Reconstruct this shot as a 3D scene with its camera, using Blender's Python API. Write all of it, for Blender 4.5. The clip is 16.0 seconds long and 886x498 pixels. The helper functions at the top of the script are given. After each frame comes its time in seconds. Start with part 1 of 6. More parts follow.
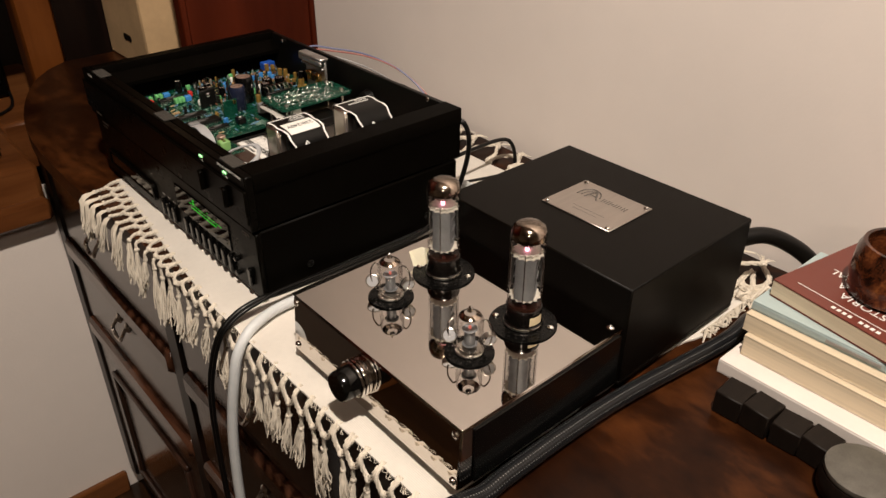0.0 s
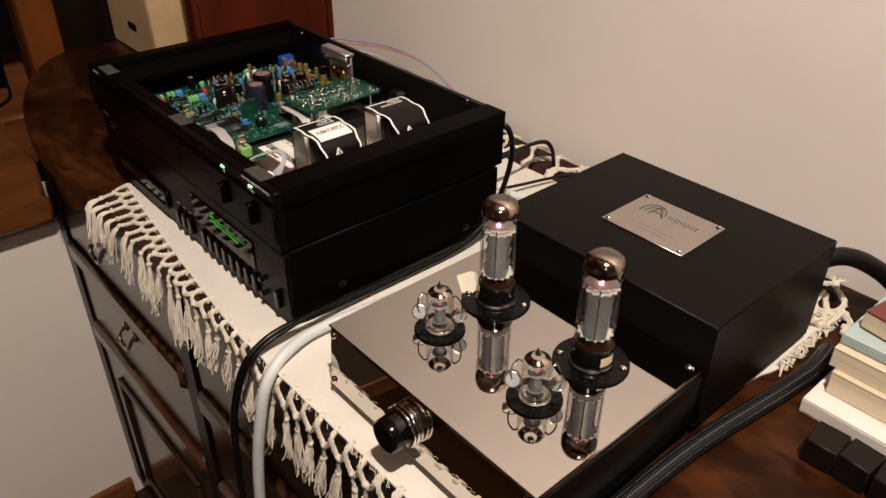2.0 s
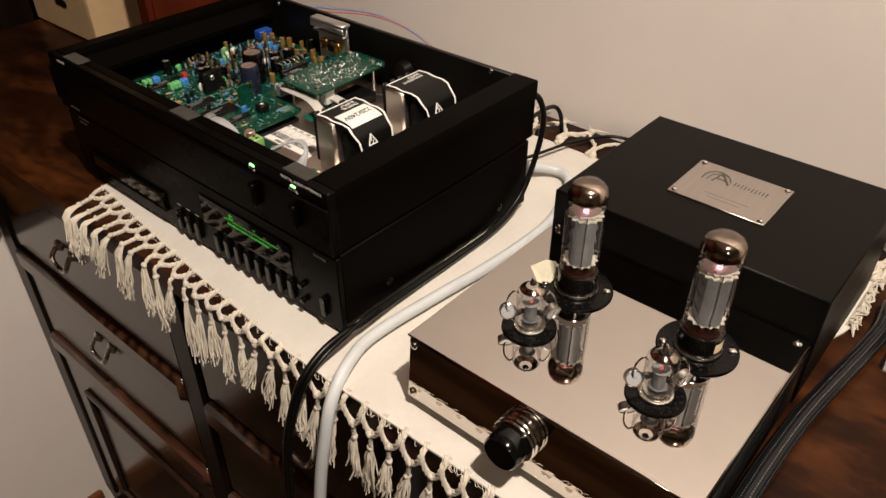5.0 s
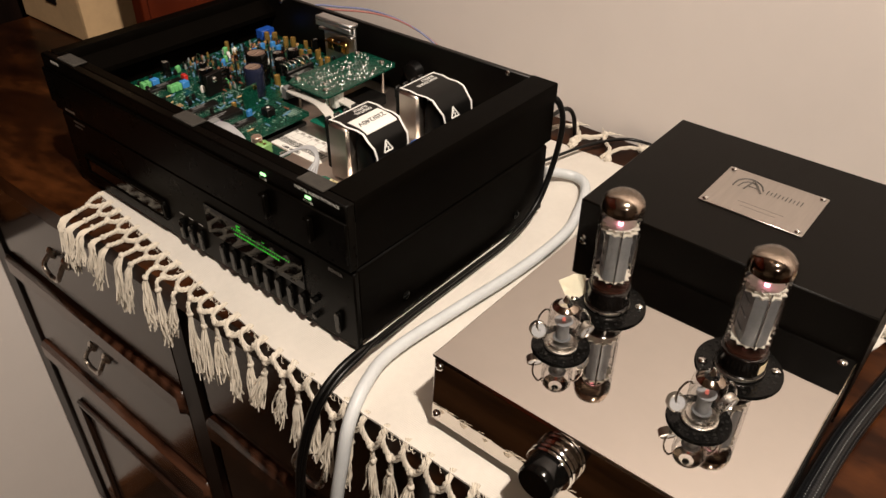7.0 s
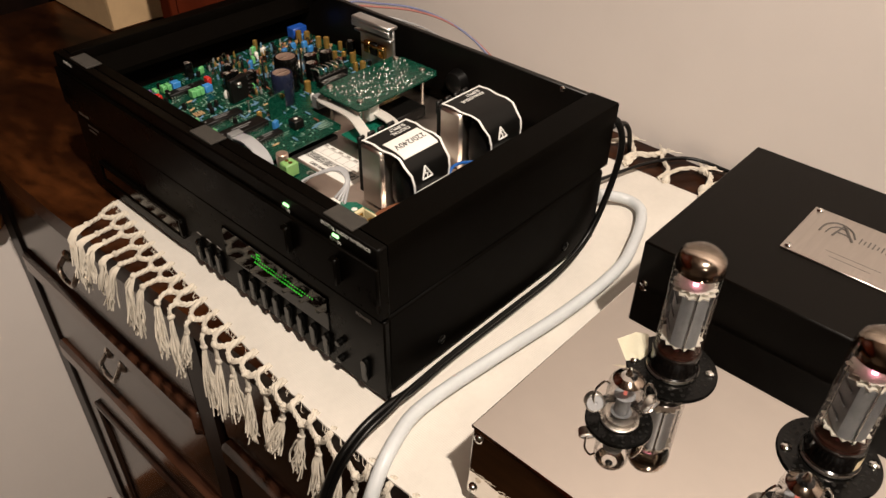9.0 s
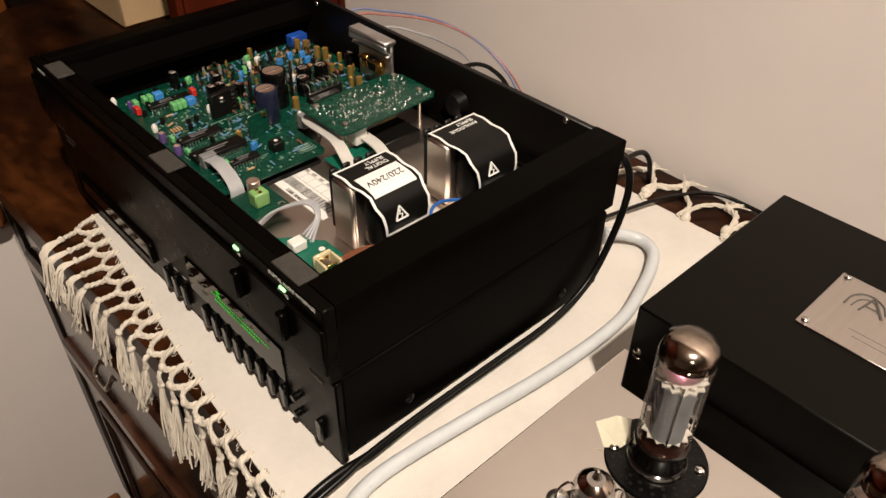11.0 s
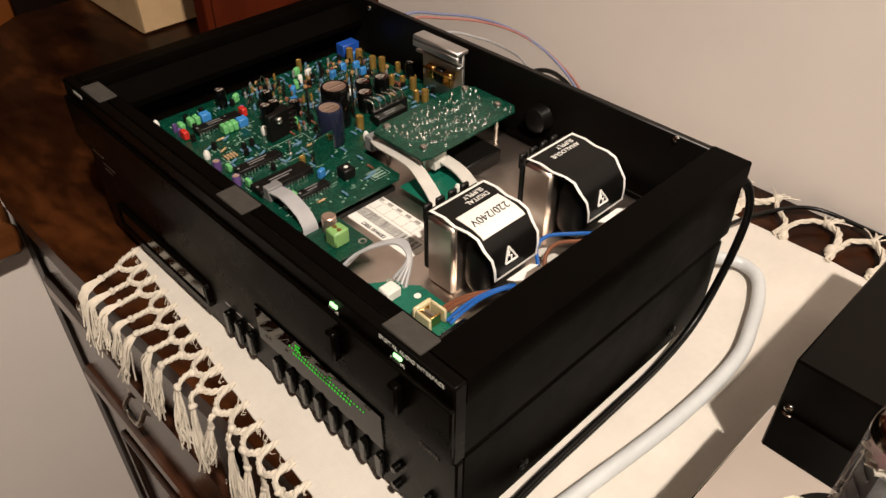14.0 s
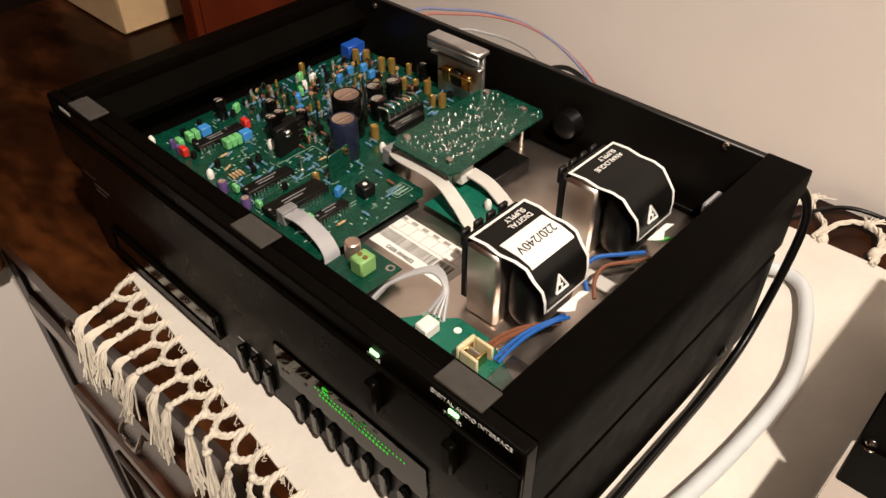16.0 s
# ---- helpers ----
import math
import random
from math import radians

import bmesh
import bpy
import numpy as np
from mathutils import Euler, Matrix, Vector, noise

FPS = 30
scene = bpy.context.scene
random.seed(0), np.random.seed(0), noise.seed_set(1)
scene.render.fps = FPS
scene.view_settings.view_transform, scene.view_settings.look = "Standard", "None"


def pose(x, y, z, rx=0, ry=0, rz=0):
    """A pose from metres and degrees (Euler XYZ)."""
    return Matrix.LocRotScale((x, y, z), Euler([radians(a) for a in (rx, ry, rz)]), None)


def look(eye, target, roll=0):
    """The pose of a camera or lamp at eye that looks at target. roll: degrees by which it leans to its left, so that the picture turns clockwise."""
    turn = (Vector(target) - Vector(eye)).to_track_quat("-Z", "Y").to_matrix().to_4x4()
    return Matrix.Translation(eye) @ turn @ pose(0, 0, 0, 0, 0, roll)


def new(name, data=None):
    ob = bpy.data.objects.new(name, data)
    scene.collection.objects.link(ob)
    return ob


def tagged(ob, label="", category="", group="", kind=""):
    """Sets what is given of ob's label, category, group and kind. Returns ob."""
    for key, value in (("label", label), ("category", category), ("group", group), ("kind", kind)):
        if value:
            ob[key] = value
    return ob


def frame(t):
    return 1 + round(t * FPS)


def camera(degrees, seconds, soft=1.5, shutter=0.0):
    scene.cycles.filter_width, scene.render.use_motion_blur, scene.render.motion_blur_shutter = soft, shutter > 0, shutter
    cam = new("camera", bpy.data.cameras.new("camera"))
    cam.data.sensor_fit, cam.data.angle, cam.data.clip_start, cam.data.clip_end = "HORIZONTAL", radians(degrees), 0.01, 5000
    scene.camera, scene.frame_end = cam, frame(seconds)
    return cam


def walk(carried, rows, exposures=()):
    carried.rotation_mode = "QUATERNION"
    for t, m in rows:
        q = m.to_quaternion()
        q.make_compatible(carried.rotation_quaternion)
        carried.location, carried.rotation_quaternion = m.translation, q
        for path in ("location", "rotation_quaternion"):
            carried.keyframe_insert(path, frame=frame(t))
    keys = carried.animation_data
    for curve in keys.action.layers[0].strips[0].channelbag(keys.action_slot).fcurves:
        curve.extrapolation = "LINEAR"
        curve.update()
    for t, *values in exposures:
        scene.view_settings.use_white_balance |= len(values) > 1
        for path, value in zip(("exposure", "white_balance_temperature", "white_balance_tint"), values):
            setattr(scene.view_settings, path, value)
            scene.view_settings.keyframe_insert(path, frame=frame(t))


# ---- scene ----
cam = camera(60.3, 16.0, soft=1.5)
# seconds, eye in metres, turn in degrees
ROWS = [
    (0, -0.2786, -0.5927, 1.3014, 58.436, -0.079, -41.057),
    (0.5, -0.2741, -0.5667, 1.2991, 58.056, -0.052, -40.804),
    (1, -0.2672, -0.5448, 1.2985, 57.984, -0.437, -40.719),
    (1.5, -0.2625, -0.527, 1.2976, 57.978, -0.139, -40.716),
    (2, -0.2605, -0.5036, 1.2928, 57.168, -0.336, -41.11),
    (2.5, -0.2587, -0.478, 1.2922, 56.85, -0.436, -41.659),
    (3, -0.2596, -0.456, 1.2977, 56.333, -0.293, -43.38),
    (3.5, -0.2732, -0.4343, 1.2964, 55.202, -0.539, -44.117),
    (6, -0.3133, -0.3484, 1.2839, 53.811, 0.001, -51.806),
    (6.5, -0.3119, -0.3431, 1.2826, 53.777, -0.198, -51.652),
    (7, -0.3, -0.3304, 1.2809, 53.497, -0.527, -50.338),
    (7.5, -0.2856, -0.3187, 1.2789, 53.069, -0.435, -48.664),
    (8, -0.2673, -0.3043, 1.2774, 52.682, -0.639, -48.159),
    (8.5, -0.255, -0.2837, 1.2752, 52.11, -0.802, -47.767),
    (9, -0.2449, -0.2712, 1.275, 52.058, -0.822, -47.367),
    (11.5, -0.1474, -0.2562, 1.2725, 50.636, -0.602, -41.125),
    (12, -0.1448, -0.2501, 1.2679, 49.906, -0.522, -39.966),
    (12.5, -0.1513, -0.2326, 1.2642, 49.879, -0.5, -41.07),
    (13, -0.1586, -0.206, 1.2663, 49.832, -0.26, -41.52),
    (13.5, -0.1594, -0.18, 1.2637, 49.672, -0.16, -42.335),
    (14, -0.164, -0.1574, 1.2594, 50.341, -0.164, -44.197),
    (14.5, -0.166, -0.1458, 1.2561, 49.731, -0.011, -44.556),
    (15, -0.1611, -0.1334, 1.2539, 49.635, -0.353, -44.844),
    (15.5, -0.1554, -0.1169, 1.2503, 49.641, -0.403, -45.713),
    (16, -0.1529, -0.0988, 1.2501, 49.219, 0.137, -46.464),
]
walk(cam, [(t, pose(x, y, z, rx, ry, rz)) for t, x, y, z, rx, ry, rz in ROWS],
     exposures=[(0, -0.02), (3, 0.0), (6, 0.06), (9, 0.12), (12, 0.12), (13.5, 0.16), (15, 0.26), (16, 0.34)])

# ---- world, lamps ----
world = bpy.data.worlds.new("world")
scene.world = world
world.use_nodes = True
world.node_tree.nodes["Background"].inputs[0].default_value = (1.0, 0.82, 0.62, 1)
world.node_tree.nodes["Background"].inputs[1].default_value = 0.005
FLOOR, CEIL, TOP, CLOTH = -0.06, 2.55, 0.847, 0.850
WALL_X = 0.463


def area_lamp(name, eye, target, size, watts, colour):
    data = bpy.data.lights.new(name, "AREA")
    data.shape, data.size, data.energy, data.color = "DISK", size, watts, colour
    ob = new(name, data)
    ob.matrix_world = look(eye, target)
    return ob


area_lamp("ceiling_lamp_light", (-0.29, -0.75, 2.44), (0.12, -0.02, 0.85), 0.06, 43, (1.0, 0.87, 0.74))
area_lamp("room_lamp_light", (-1.75, -1.95, 2.42), (0.0, 0.5, 0.6), 0.26, 7.5, (1.0, 0.84, 0.68))

# ---- materials ----


def mat(name, colour, rough=0.5, metal=0.0, vary=0.12, scale=40.0, bump=0.0, bump_scale=400.0, coat=0.0, spec=0.5, dirt=0.0, stretch=None, random_tint=0.0):
    """A principled material with two scales of noise in its colour and roughness."""
    m = bpy.data.materials.new(name)
    m.use_nodes = True
    nt = m.node_tree
    b = nt.nodes["Principled BSDF"]
    b.inputs["Roughness"].default_value, b.inputs["Metallic"].default_value = rough, metal
    b.inputs["Coat Weight"].default_value, b.inputs["Specular IOR Level"].default_value = coat, spec
    b.inputs["Coat Roughness"].default_value = 0.08
    tc = nt.nodes.new("ShaderNodeTexCoord")
    src = tc.outputs["Object"]
    if stretch:
        mp = nt.nodes.new("ShaderNodeMapping")
        mp.inputs["Scale"].default_value = stretch
        nt.links.new(src, mp.inputs[0])
        src = mp.outputs[0]
    n1, n2 = nt.nodes.new("ShaderNodeTexNoise"), nt.nodes.new("ShaderNodeTexNoise")
    n1.inputs["Scale"].default_value, n2.inputs["Scale"].default_value = scale, scale * 7.3
    n1.inputs["Detail"].default_value = n2.inputs["Detail"].default_value = 5
    nt.links.new(src, n1.inputs["Vector"]), nt.links.new(src, n2.inputs["Vector"])
    mix = nt.nodes.new("ShaderNodeMath")
    mix.operation = "MULTIPLY_ADD"
    mix.inputs[1].default_value = 0.4
    nt.links.new(n2.outputs["Fac"], mix.inputs[0]), nt.links.new(n1.outputs["Fac"], mix.inputs[2])
    ramp = nt.nodes.new("ShaderNodeValToRGB")
    ramp.color_ramp.elements[0].position, ramp.color_ramp.elements[1].position = 0.45, 0.95
    lo = [max(0.0, c * (1 - vary)) for c in colour]
    hi = [min(1.0, c * (1 + vary)) for c in colour]
    ramp.color_ramp.elements[0].color, ramp.color_ramp.elements[1].color = (*lo, 1), (*hi, 1)
    nt.links.new(mix.outputs[0], ramp.inputs[0])
    out = ramp.outputs[0]
    if random_tint:
        info = nt.nodes.new("ShaderNodeObjectInfo")
        hsv = nt.nodes.new("ShaderNodeHueSaturation")
        mr = nt.nodes.new("ShaderNodeMapRange")
        mr.inputs["To Min"].default_value, mr.inputs["To Max"].default_value = 1 - random_tint, 1 + random_tint
        nt.links.new(info.outputs["Random"], mr.inputs[0])
        nt.links.new(mr.outputs[0], hsv.inputs["Value"]), nt.links.new(out, hsv.inputs["Color"])
        out = hsv.outputs[0]
    nt.links.new(out, b.inputs["Base Color"])
    rr = nt.nodes.new("ShaderNodeMapRange")
    rr.inputs["From Min"].default_value, rr.inputs["From Max"].default_value = 0.4, 1.0
    rr.inputs["To Min"].default_value, rr.inputs["To Max"].default_value = max(0.0, rough * (1 - dirt)), min(1.0, rough * (1 + dirt) + dirt * 0.1)
    nt.links.new(mix.outputs[0], rr.inputs[0]), nt.links.new(rr.outputs[0], b.inputs["Roughness"])
    if bump:
        n3, bp = nt.nodes.new("ShaderNodeTexNoise"), nt.nodes.new("ShaderNodeBump")
        n3.inputs["Scale"].default_value, n3.inputs["Detail"].default_value = bump_scale, 3
        bp.inputs["Strength"].default_value, bp.inputs["Distance"].default_value = bump, 0.001
        nt.links.new(src, n3.inputs["Vector"]), nt.links.new(n3.outputs["Fac"], bp.inputs["Height"])
        nt.links.new(bp.outputs[0], b.inputs["Normal"])
    return m


def wood(name, dark, mid, light, rough=0.3, coat=0.3, along="y", scale=1.0, long=1.8, cross=14.0, spec=0.22):
    """Long grain with fine pores; colours from dark to light."""
    m = bpy.data.materials.new(name)
    m.use_nodes = True
    nt = m.node_tree
    b = nt.nodes["Principled BSDF"]
    tc, mp = nt.nodes.new("ShaderNodeTexCoord"), nt.nodes.new("ShaderNodeMapping")
    long, cross = long * scale, cross * scale
    mp.inputs["Scale"].default_value = {"x": (long, cross, cross), "y": (cross, long, cross), "z": (cross, cross, long)}[along]
    nt.links.new(tc.outputs["Object"], mp.inputs[0])
    n1, n2, n3 = [nt.nodes.new("ShaderNodeTexNoise") for _ in range(3)]
    for n, s, d, dist in ((n1, 1.0, 6, 1.6), (n2, 9.0, 4, 0.3), (n3, 0.28, 3, 2.5)):
        n.inputs["Scale"].default_value, n.inputs["Detail"].default_value, n.inputs["Distortion"].default_value = s, d, dist
        nt.links.new(mp.outputs[0], n.inputs["Vector"])
    a = nt.nodes.new("ShaderNodeMath")
    a.operation = "MULTIPLY_ADD"
    a.inputs[1].default_value = 0.35
    nt.links.new(n2.outputs["Fac"], a.inputs[0]), nt.links.new(n1.outputs["Fac"], a.inputs[2])
    a2 = nt.nodes.new("ShaderNodeMath")
    a2.operation = "MULTIPLY_ADD"
    a2.inputs[1].default_value = 0.7
    nt.links.new(n3.outputs["Fac"], a2.inputs[0]), nt.links.new(a.outputs[0], a2.inputs[2])
    ramp = nt.nodes.new("ShaderNodeValToRGB")
    half = nt.nodes.new("ShaderNodeMath")
    half.operation = "MULTIPLY"
    half.inputs[1].default_value = 0.5
    nt.links.new(a2.outputs[0], half.inputs[0])
    ramp.color_ramp.elements[0].position, ramp.color_ramp.elements[1].position = 0.40, 0.66
    ramp.color_ramp.elements[0].color, ramp.color_ramp.elements[1].color = (*dark, 1), (*light, 1)
    e = ramp.color_ramp.elements.new(0.52)
    e.color = (*mid, 1)
    nt.links.new(half.outputs[0], ramp.inputs[0]), nt.links.new(ramp.outputs[0], b.inputs["Base Color"])
    bp = nt.nodes.new("ShaderNodeBump")
    bp.inputs["Strength"].default_value, bp.inputs["Distance"].default_value = 0.15, 0.001
    nt.links.new(n2.outputs["Fac"], bp.inputs["Height"]), nt.links.new(bp.outputs[0], b.inputs["Normal"])
    b.inputs["Roughness"].default_value, b.inputs["Coat Weight"].default_value, b.inputs["Coat Roughness"].default_value = rough, coat, 0.15
    b.inputs["Specular IOR Level"].default_value = spec
    return m


def glow(name, colour, strength):
    m = bpy.data.materials.new(name)
    m.use_nodes = True
    b = m.node_tree.nodes["Principled BSDF"]
    b.inputs["Base Color"].default_value = (*[c * 0.3 for c in colour], 1)
    b.inputs["Emission Color"].default_value, b.inputs["Emission Strength"].default_value = (*colour, 1), strength
    return m


def clear(name, tint=(1, 1, 1), ior=1.45, rough=0.02, gain=1.0):
    """Thin clear glass or plastic: see-through, with gloss that grows at grazing angles."""
    m = bpy.data.materials.new(name)
    m.use_nodes = True
    nt = m.node_tree
    nt.nodes.remove(nt.nodes["Principled BSDF"])
    t, g, f, mx = [nt.nodes.new(k) for k in ("ShaderNodeBsdfTransparent", "ShaderNodeBsdfGlossy", "ShaderNodeFresnel", "ShaderNodeMixShader")]
    t.inputs[0].default_value, g.inputs["Roughness"].default_value, f.inputs[0].default_value = (*tint, 1), rough, ior
    weak = nt.nodes.new("ShaderNodeMath")
    weak.operation, weak.inputs[1].default_value = "MULTIPLY", gain
    nt.links.new(f.outputs[0], weak.inputs[0])
    nt.links.new(weak.outputs[0], mx.inputs[0]), nt.links.new(t.outputs[0], mx.inputs[1]), nt.links.new(g.outputs[0], mx.inputs[2])
    nt.links.new(mx.outputs[0], nt.nodes["Material Output"].inputs[0])
    return m


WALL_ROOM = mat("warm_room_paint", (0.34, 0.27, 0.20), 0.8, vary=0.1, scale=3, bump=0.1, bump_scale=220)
# Darkened wall colour: carries the alcove's shade and keeps mirrored surroundings dark.
WALL_SHADE = mat("shade_toned_wall", (0.060, 0.042, 0.030), 0.8, vary=0.1, scale=3, bump=0.1, bump_scale=220)
WALL = mat("wall_paint", (0.76, 0.69, 0.645), 0.75, vary=0.03, scale=3, bump=0.12, bump_scale=220)
CEILING = mat("ceiling_boards", (0.46, 0.36, 0.27), 0.6, vary=0.12, scale=3, stretch=(8, 1, 1))
TABLE = wood("dark_table_wood", (0.0055, 0.0017, 0.0008), (0.019, 0.0058, 0.0019), (0.072, 0.0225, 0.0062), 0.30, 0.04, "y", 1.0, 4.5, 10.0, 0.10)
TABLE_DARK = wood("dark_cabinet_wood", (0.016, 0.009, 0.006), (0.026, 0.014, 0.009), (0.040, 0.020, 0.012), 0.22, 0.55, "y", 1.3)
TABLE_UP = wood("dark_cabinet_wood_upright", (0.012, 0.007, 0.005), (0.030, 0.014, 0.009), (0.05, 0.022, 0.013), 0.3, 0.4, "z", 1.3)
RAIL = wood("brown_rail_wood", (0.030, 0.012, 0.007), (0.065, 0.026, 0.014), (0.10, 0.042, 0.022), 0.25, 0.5, "y", 1.2)
ORANGE = wood("orange_wood", (0.055, 0.013, 0.002), (0.095, 0.026, 0.004), (0.14, 0.043, 0.008), 0.4, 0.2, "z", 0.7)
ORANGE_X = wood("orange_wood_level", (0.075, 0.023, 0.006), (0.125, 0.042, 0.012), (0.18, 0.068, 0.021), 0.4, 0.2, "x", 0.7)
REDWOOD = wood("red_brown_wood", (0.036, 0.005, 0.0014), (0.054, 0.0078, 0.0021), (0.072, 0.0112, 0.0033), 0.45, 0.0, "z", 0.5, spec=0.10)
FLOORWOOD = wood("floor_wood", (0.012, 0.005, 0.002), (0.030, 0.013, 0.005), (0.055, 0.024, 0.010), 0.35, 0.3, "y", 0.6)
BLACK = mat("black_powder_coat", (0.0014, 0.0010, 0.0006), 0.42, spec=0.025, vary=0.2, scale=60, bump=0.12, bump_scale=1400, dirt=0.15)
BLACK_SMOOTH = mat("black_satin_paint", (0.0016, 0.0012, 0.0008), 0.30, spec=0.055, vary=0.15, scale=30, bump=0.03, bump_scale=900, dirt=0.25)
BLACK_GLOSS = mat("black_gloss_plastic", (0.0025, 0.0024, 0.0022), 0.12, spec=0.35, vary=0.2, scale=50, dirt=0.3)
BLACK_SATIN = mat("black_inner_satin", (0.0030, 0.0024, 0.0018), 0.36, spec=0.30, vary=0.2, scale=30, dirt=0.2)
PSU_BLACK = mat("black_textured_paint", (0.0026, 0.0019, 0.0013), 0.36, spec=0.09, vary=0.2, scale=50, bump=0.18, bump_scale=1800, dirt=0.12)
GREYPAD = mat("dull_grey_felt", (0.032, 0.028, 0.023), 0.8, vary=0.2, scale=200, bump=0.3, bump_scale=2500)
DISC = mat("black_lacquered_disc", (0.0025, 0.0024, 0.0022), 0.22, spec=0.2, vary=0.2, scale=60, dirt=0.3)
RUBBER = mat("black_rubber", (0.0028, 0.0026, 0.0024), 0.34, spec=0.28, vary=0.25, scale=60, bump=0.05)
WHITE_PVC = mat("white_cable_sheath", (0.53, 0.55, 0.56), 0.38, vary=0.07, scale=35, dirt=0.3)
COTTON_T = mat("cotton_thread", (0.62, 0.56, 0.47), 0.95, vary=0.12, scale=150, bump=0.5, bump_scale=1200)
CHROME = mat("chrome", (0.75, 0.73, 0.70), 0.10, 1.0, vary=0.05, scale=60, dirt=0.5)
MIRROR = mat("mirror_polished_steel", (0.66, 0.62, 0.58), 0.012, 1.0, vary=0.02, scale=25)
STEEL = mat("dull_zinc_steel", (0.74, 0.65, 0.58), 0.34, 1.0, vary=0.10, scale=18, bump=0.04, bump_scale=500, dirt=0.35)
BRUSHED = mat("brushed_steel", (0.55, 0.50, 0.46), 0.32, 1.0, vary=0.06, scale=30, stretch=(1, 14, 1), bump=0.06, bump_scale=300)
ALU = mat("cast_aluminium", (0.62, 0.60, 0.58), 0.45, 1.0, vary=0.08, scale=40, dirt=0.3)
BRASS = mat("brass", (0.62, 0.40, 0.14), 0.25, 1.0, vary=0.12, scale=80)
NICKEL = mat("worn_nickel", (0.58, 0.54, 0.49), 0.28, 1.0, vary=0.2, scale=80, dirt=0.4)
PCB = mat("green_circuit_board", (0.0022, 0.040, 0.024), 0.24, vary=0.25, scale=120, bump=0.08, bump_scale=700, dirt=0.3)
PCB_TEAL = mat("teal_circuit_board", (0.006, 0.11, 0.070), 0.3, vary=0.15, scale=90, dirt=0.3)
SILK = mat("white_silkscreen", (0.22, 0.32, 0.26), 0.6, vary=0.1, scale=300)
SOLDER = mat("solder", (0.72, 0.71, 0.68), 0.22, 1.0, vary=0.1, scale=200)
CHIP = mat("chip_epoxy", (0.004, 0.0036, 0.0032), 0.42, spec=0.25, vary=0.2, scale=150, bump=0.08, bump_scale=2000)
GOLD = mat("gold_capacitor_sleeve", (0.48, 0.29, 0.075), 0.28, 0.7, vary=0.15, scale=100)
CAPTOP = mat("capacitor_top", (0.55, 0.40, 0.32), 0.35, 0.8, vary=0.12, scale=150)
NAVY = mat("navy_capacitor_sleeve", (0.010, 0.013, 0.030), 0.22, vary=0.2, scale=60)
PURPLE = mat("purple_capacitor_sleeve", (0.10, 0.055, 0.18), 0.35, vary=0.12, scale=100)
GREEN = mat("light_green_plastic", (0.13, 0.42, 0.15), 0.4, vary=0.12, scale=100, random_tint=0.12)
BLUE = mat("blue_plastic", (0.035, 0.19, 0.48), 0.4, vary=0.12, scale=100, random_tint=0.12)
DEEPBLUE = mat("deep_blue_plastic", (0.012, 0.07, 0.36), 0.35, vary=0.12, scale=100)
RED = mat("red_plastic", (0.50, 0.025, 0.018), 0.4, vary=0.12, scale=100)
WHITE_PL = mat("white_plastic", (0.70, 0.68, 0.63), 0.45, vary=0.06, scale=80)
TERMINAL = mat("green_terminal_plastic", (0.19, 0.36, 0.12), 0.45, vary=0.1, scale=80)
YELLOWED = mat("yellowed_plastic", (0.58, 0.50, 0.30), 0.2, vary=0.12, scale=120)
GREY_PL = mat("grey_plastic", (0.18, 0.18, 0.18), 0.5, vary=0.1, scale=80)
RIBBON = mat("grey_white_ribbon", (0.52, 0.50, 0.46), 0.45, vary=0.08, scale=60, stretch=(1, 1, 1))
RIBBON_G = mat("grey_ribbon", (0.33, 0.33, 0.34), 0.45, vary=0.08, scale=60)
WIRE_BLUE = mat("blue_wire", (0.012, 0.09, 0.34), 0.35, vary=0.1, scale=60)
WIRE_BROWN = mat("brown_wire", (0.16, 0.06, 0.03), 0.35, vary=0.1, scale=60)
WIRE_GREEN = mat("green_wire", (0.10, 0.40, 0.08), 0.35, vary=0.1, scale=60)
WIRE_WHITE = mat("white_wire", (0.60, 0.58, 0.54), 0.4, vary=0.1, scale=60)
WIRE_RED = mat("red_wire", (0.34, 0.14, 0.12), 0.4, vary=0.1, scale=60)
COPPER = mat("copper", (0.72, 0.30, 0.16), 0.25, 1.0, vary=0.1, scale=100)
PAPER = mat("white_paper_label", (0.74, 0.72, 0.68), 0.7, vary=0.04, scale=60)
INK = mat("black_ink", (0.012, 0.012, 0.012), 0.6, vary=0.1, scale=100)
ENGRAVED = mat("dark_engraving", (0.085, 0.075, 0.066), 0.5, vary=0.15, scale=100)
FADED = mat("pale_engraving", (0.30, 0.28, 0.26), 0.5, vary=0.1, scale=100)
LABEL_BLACK = mat("black_label_film", (0.0035, 0.0033, 0.0030), 0.34, spec=0.22, vary=0.2, scale=40, bump=0.05, bump_scale=120)
LABEL_WHITE = mat("white_label_print", (0.74, 0.73, 0.70), 0.5, vary=0.04, scale=80)
PANELTEXT = mat("panel_lettering", (0.42, 0.41, 0.38), 0.6, vary=0.05, scale=100)
GLASS = clear("valve_glass", (0.99, 0.99, 0.99), 1.30, 0.01, 0.45)
SMOKE = clear("clear_film", (0.80, 0.80, 0.80), 1.5, 0.08)
GETTER = mat("getter_mirror", (0.40, 0.33, 0.27), 0.10, 1.0, vary=0.35, scale=60, dirt=0.5)
ANODE = mat("grey_anode_sheet", (0.22, 0.225, 0.235), 0.40, 0.25, vary=0.15, scale=120)
MICA = mat("mica", (0.70, 0.66, 0.58), 0.4, vary=0.12, scale=200)
BAKELITE = mat("black_bakelite", (0.004, 0.003, 0.0025), 0.12, spec=0.4, vary=0.2, scale=60)
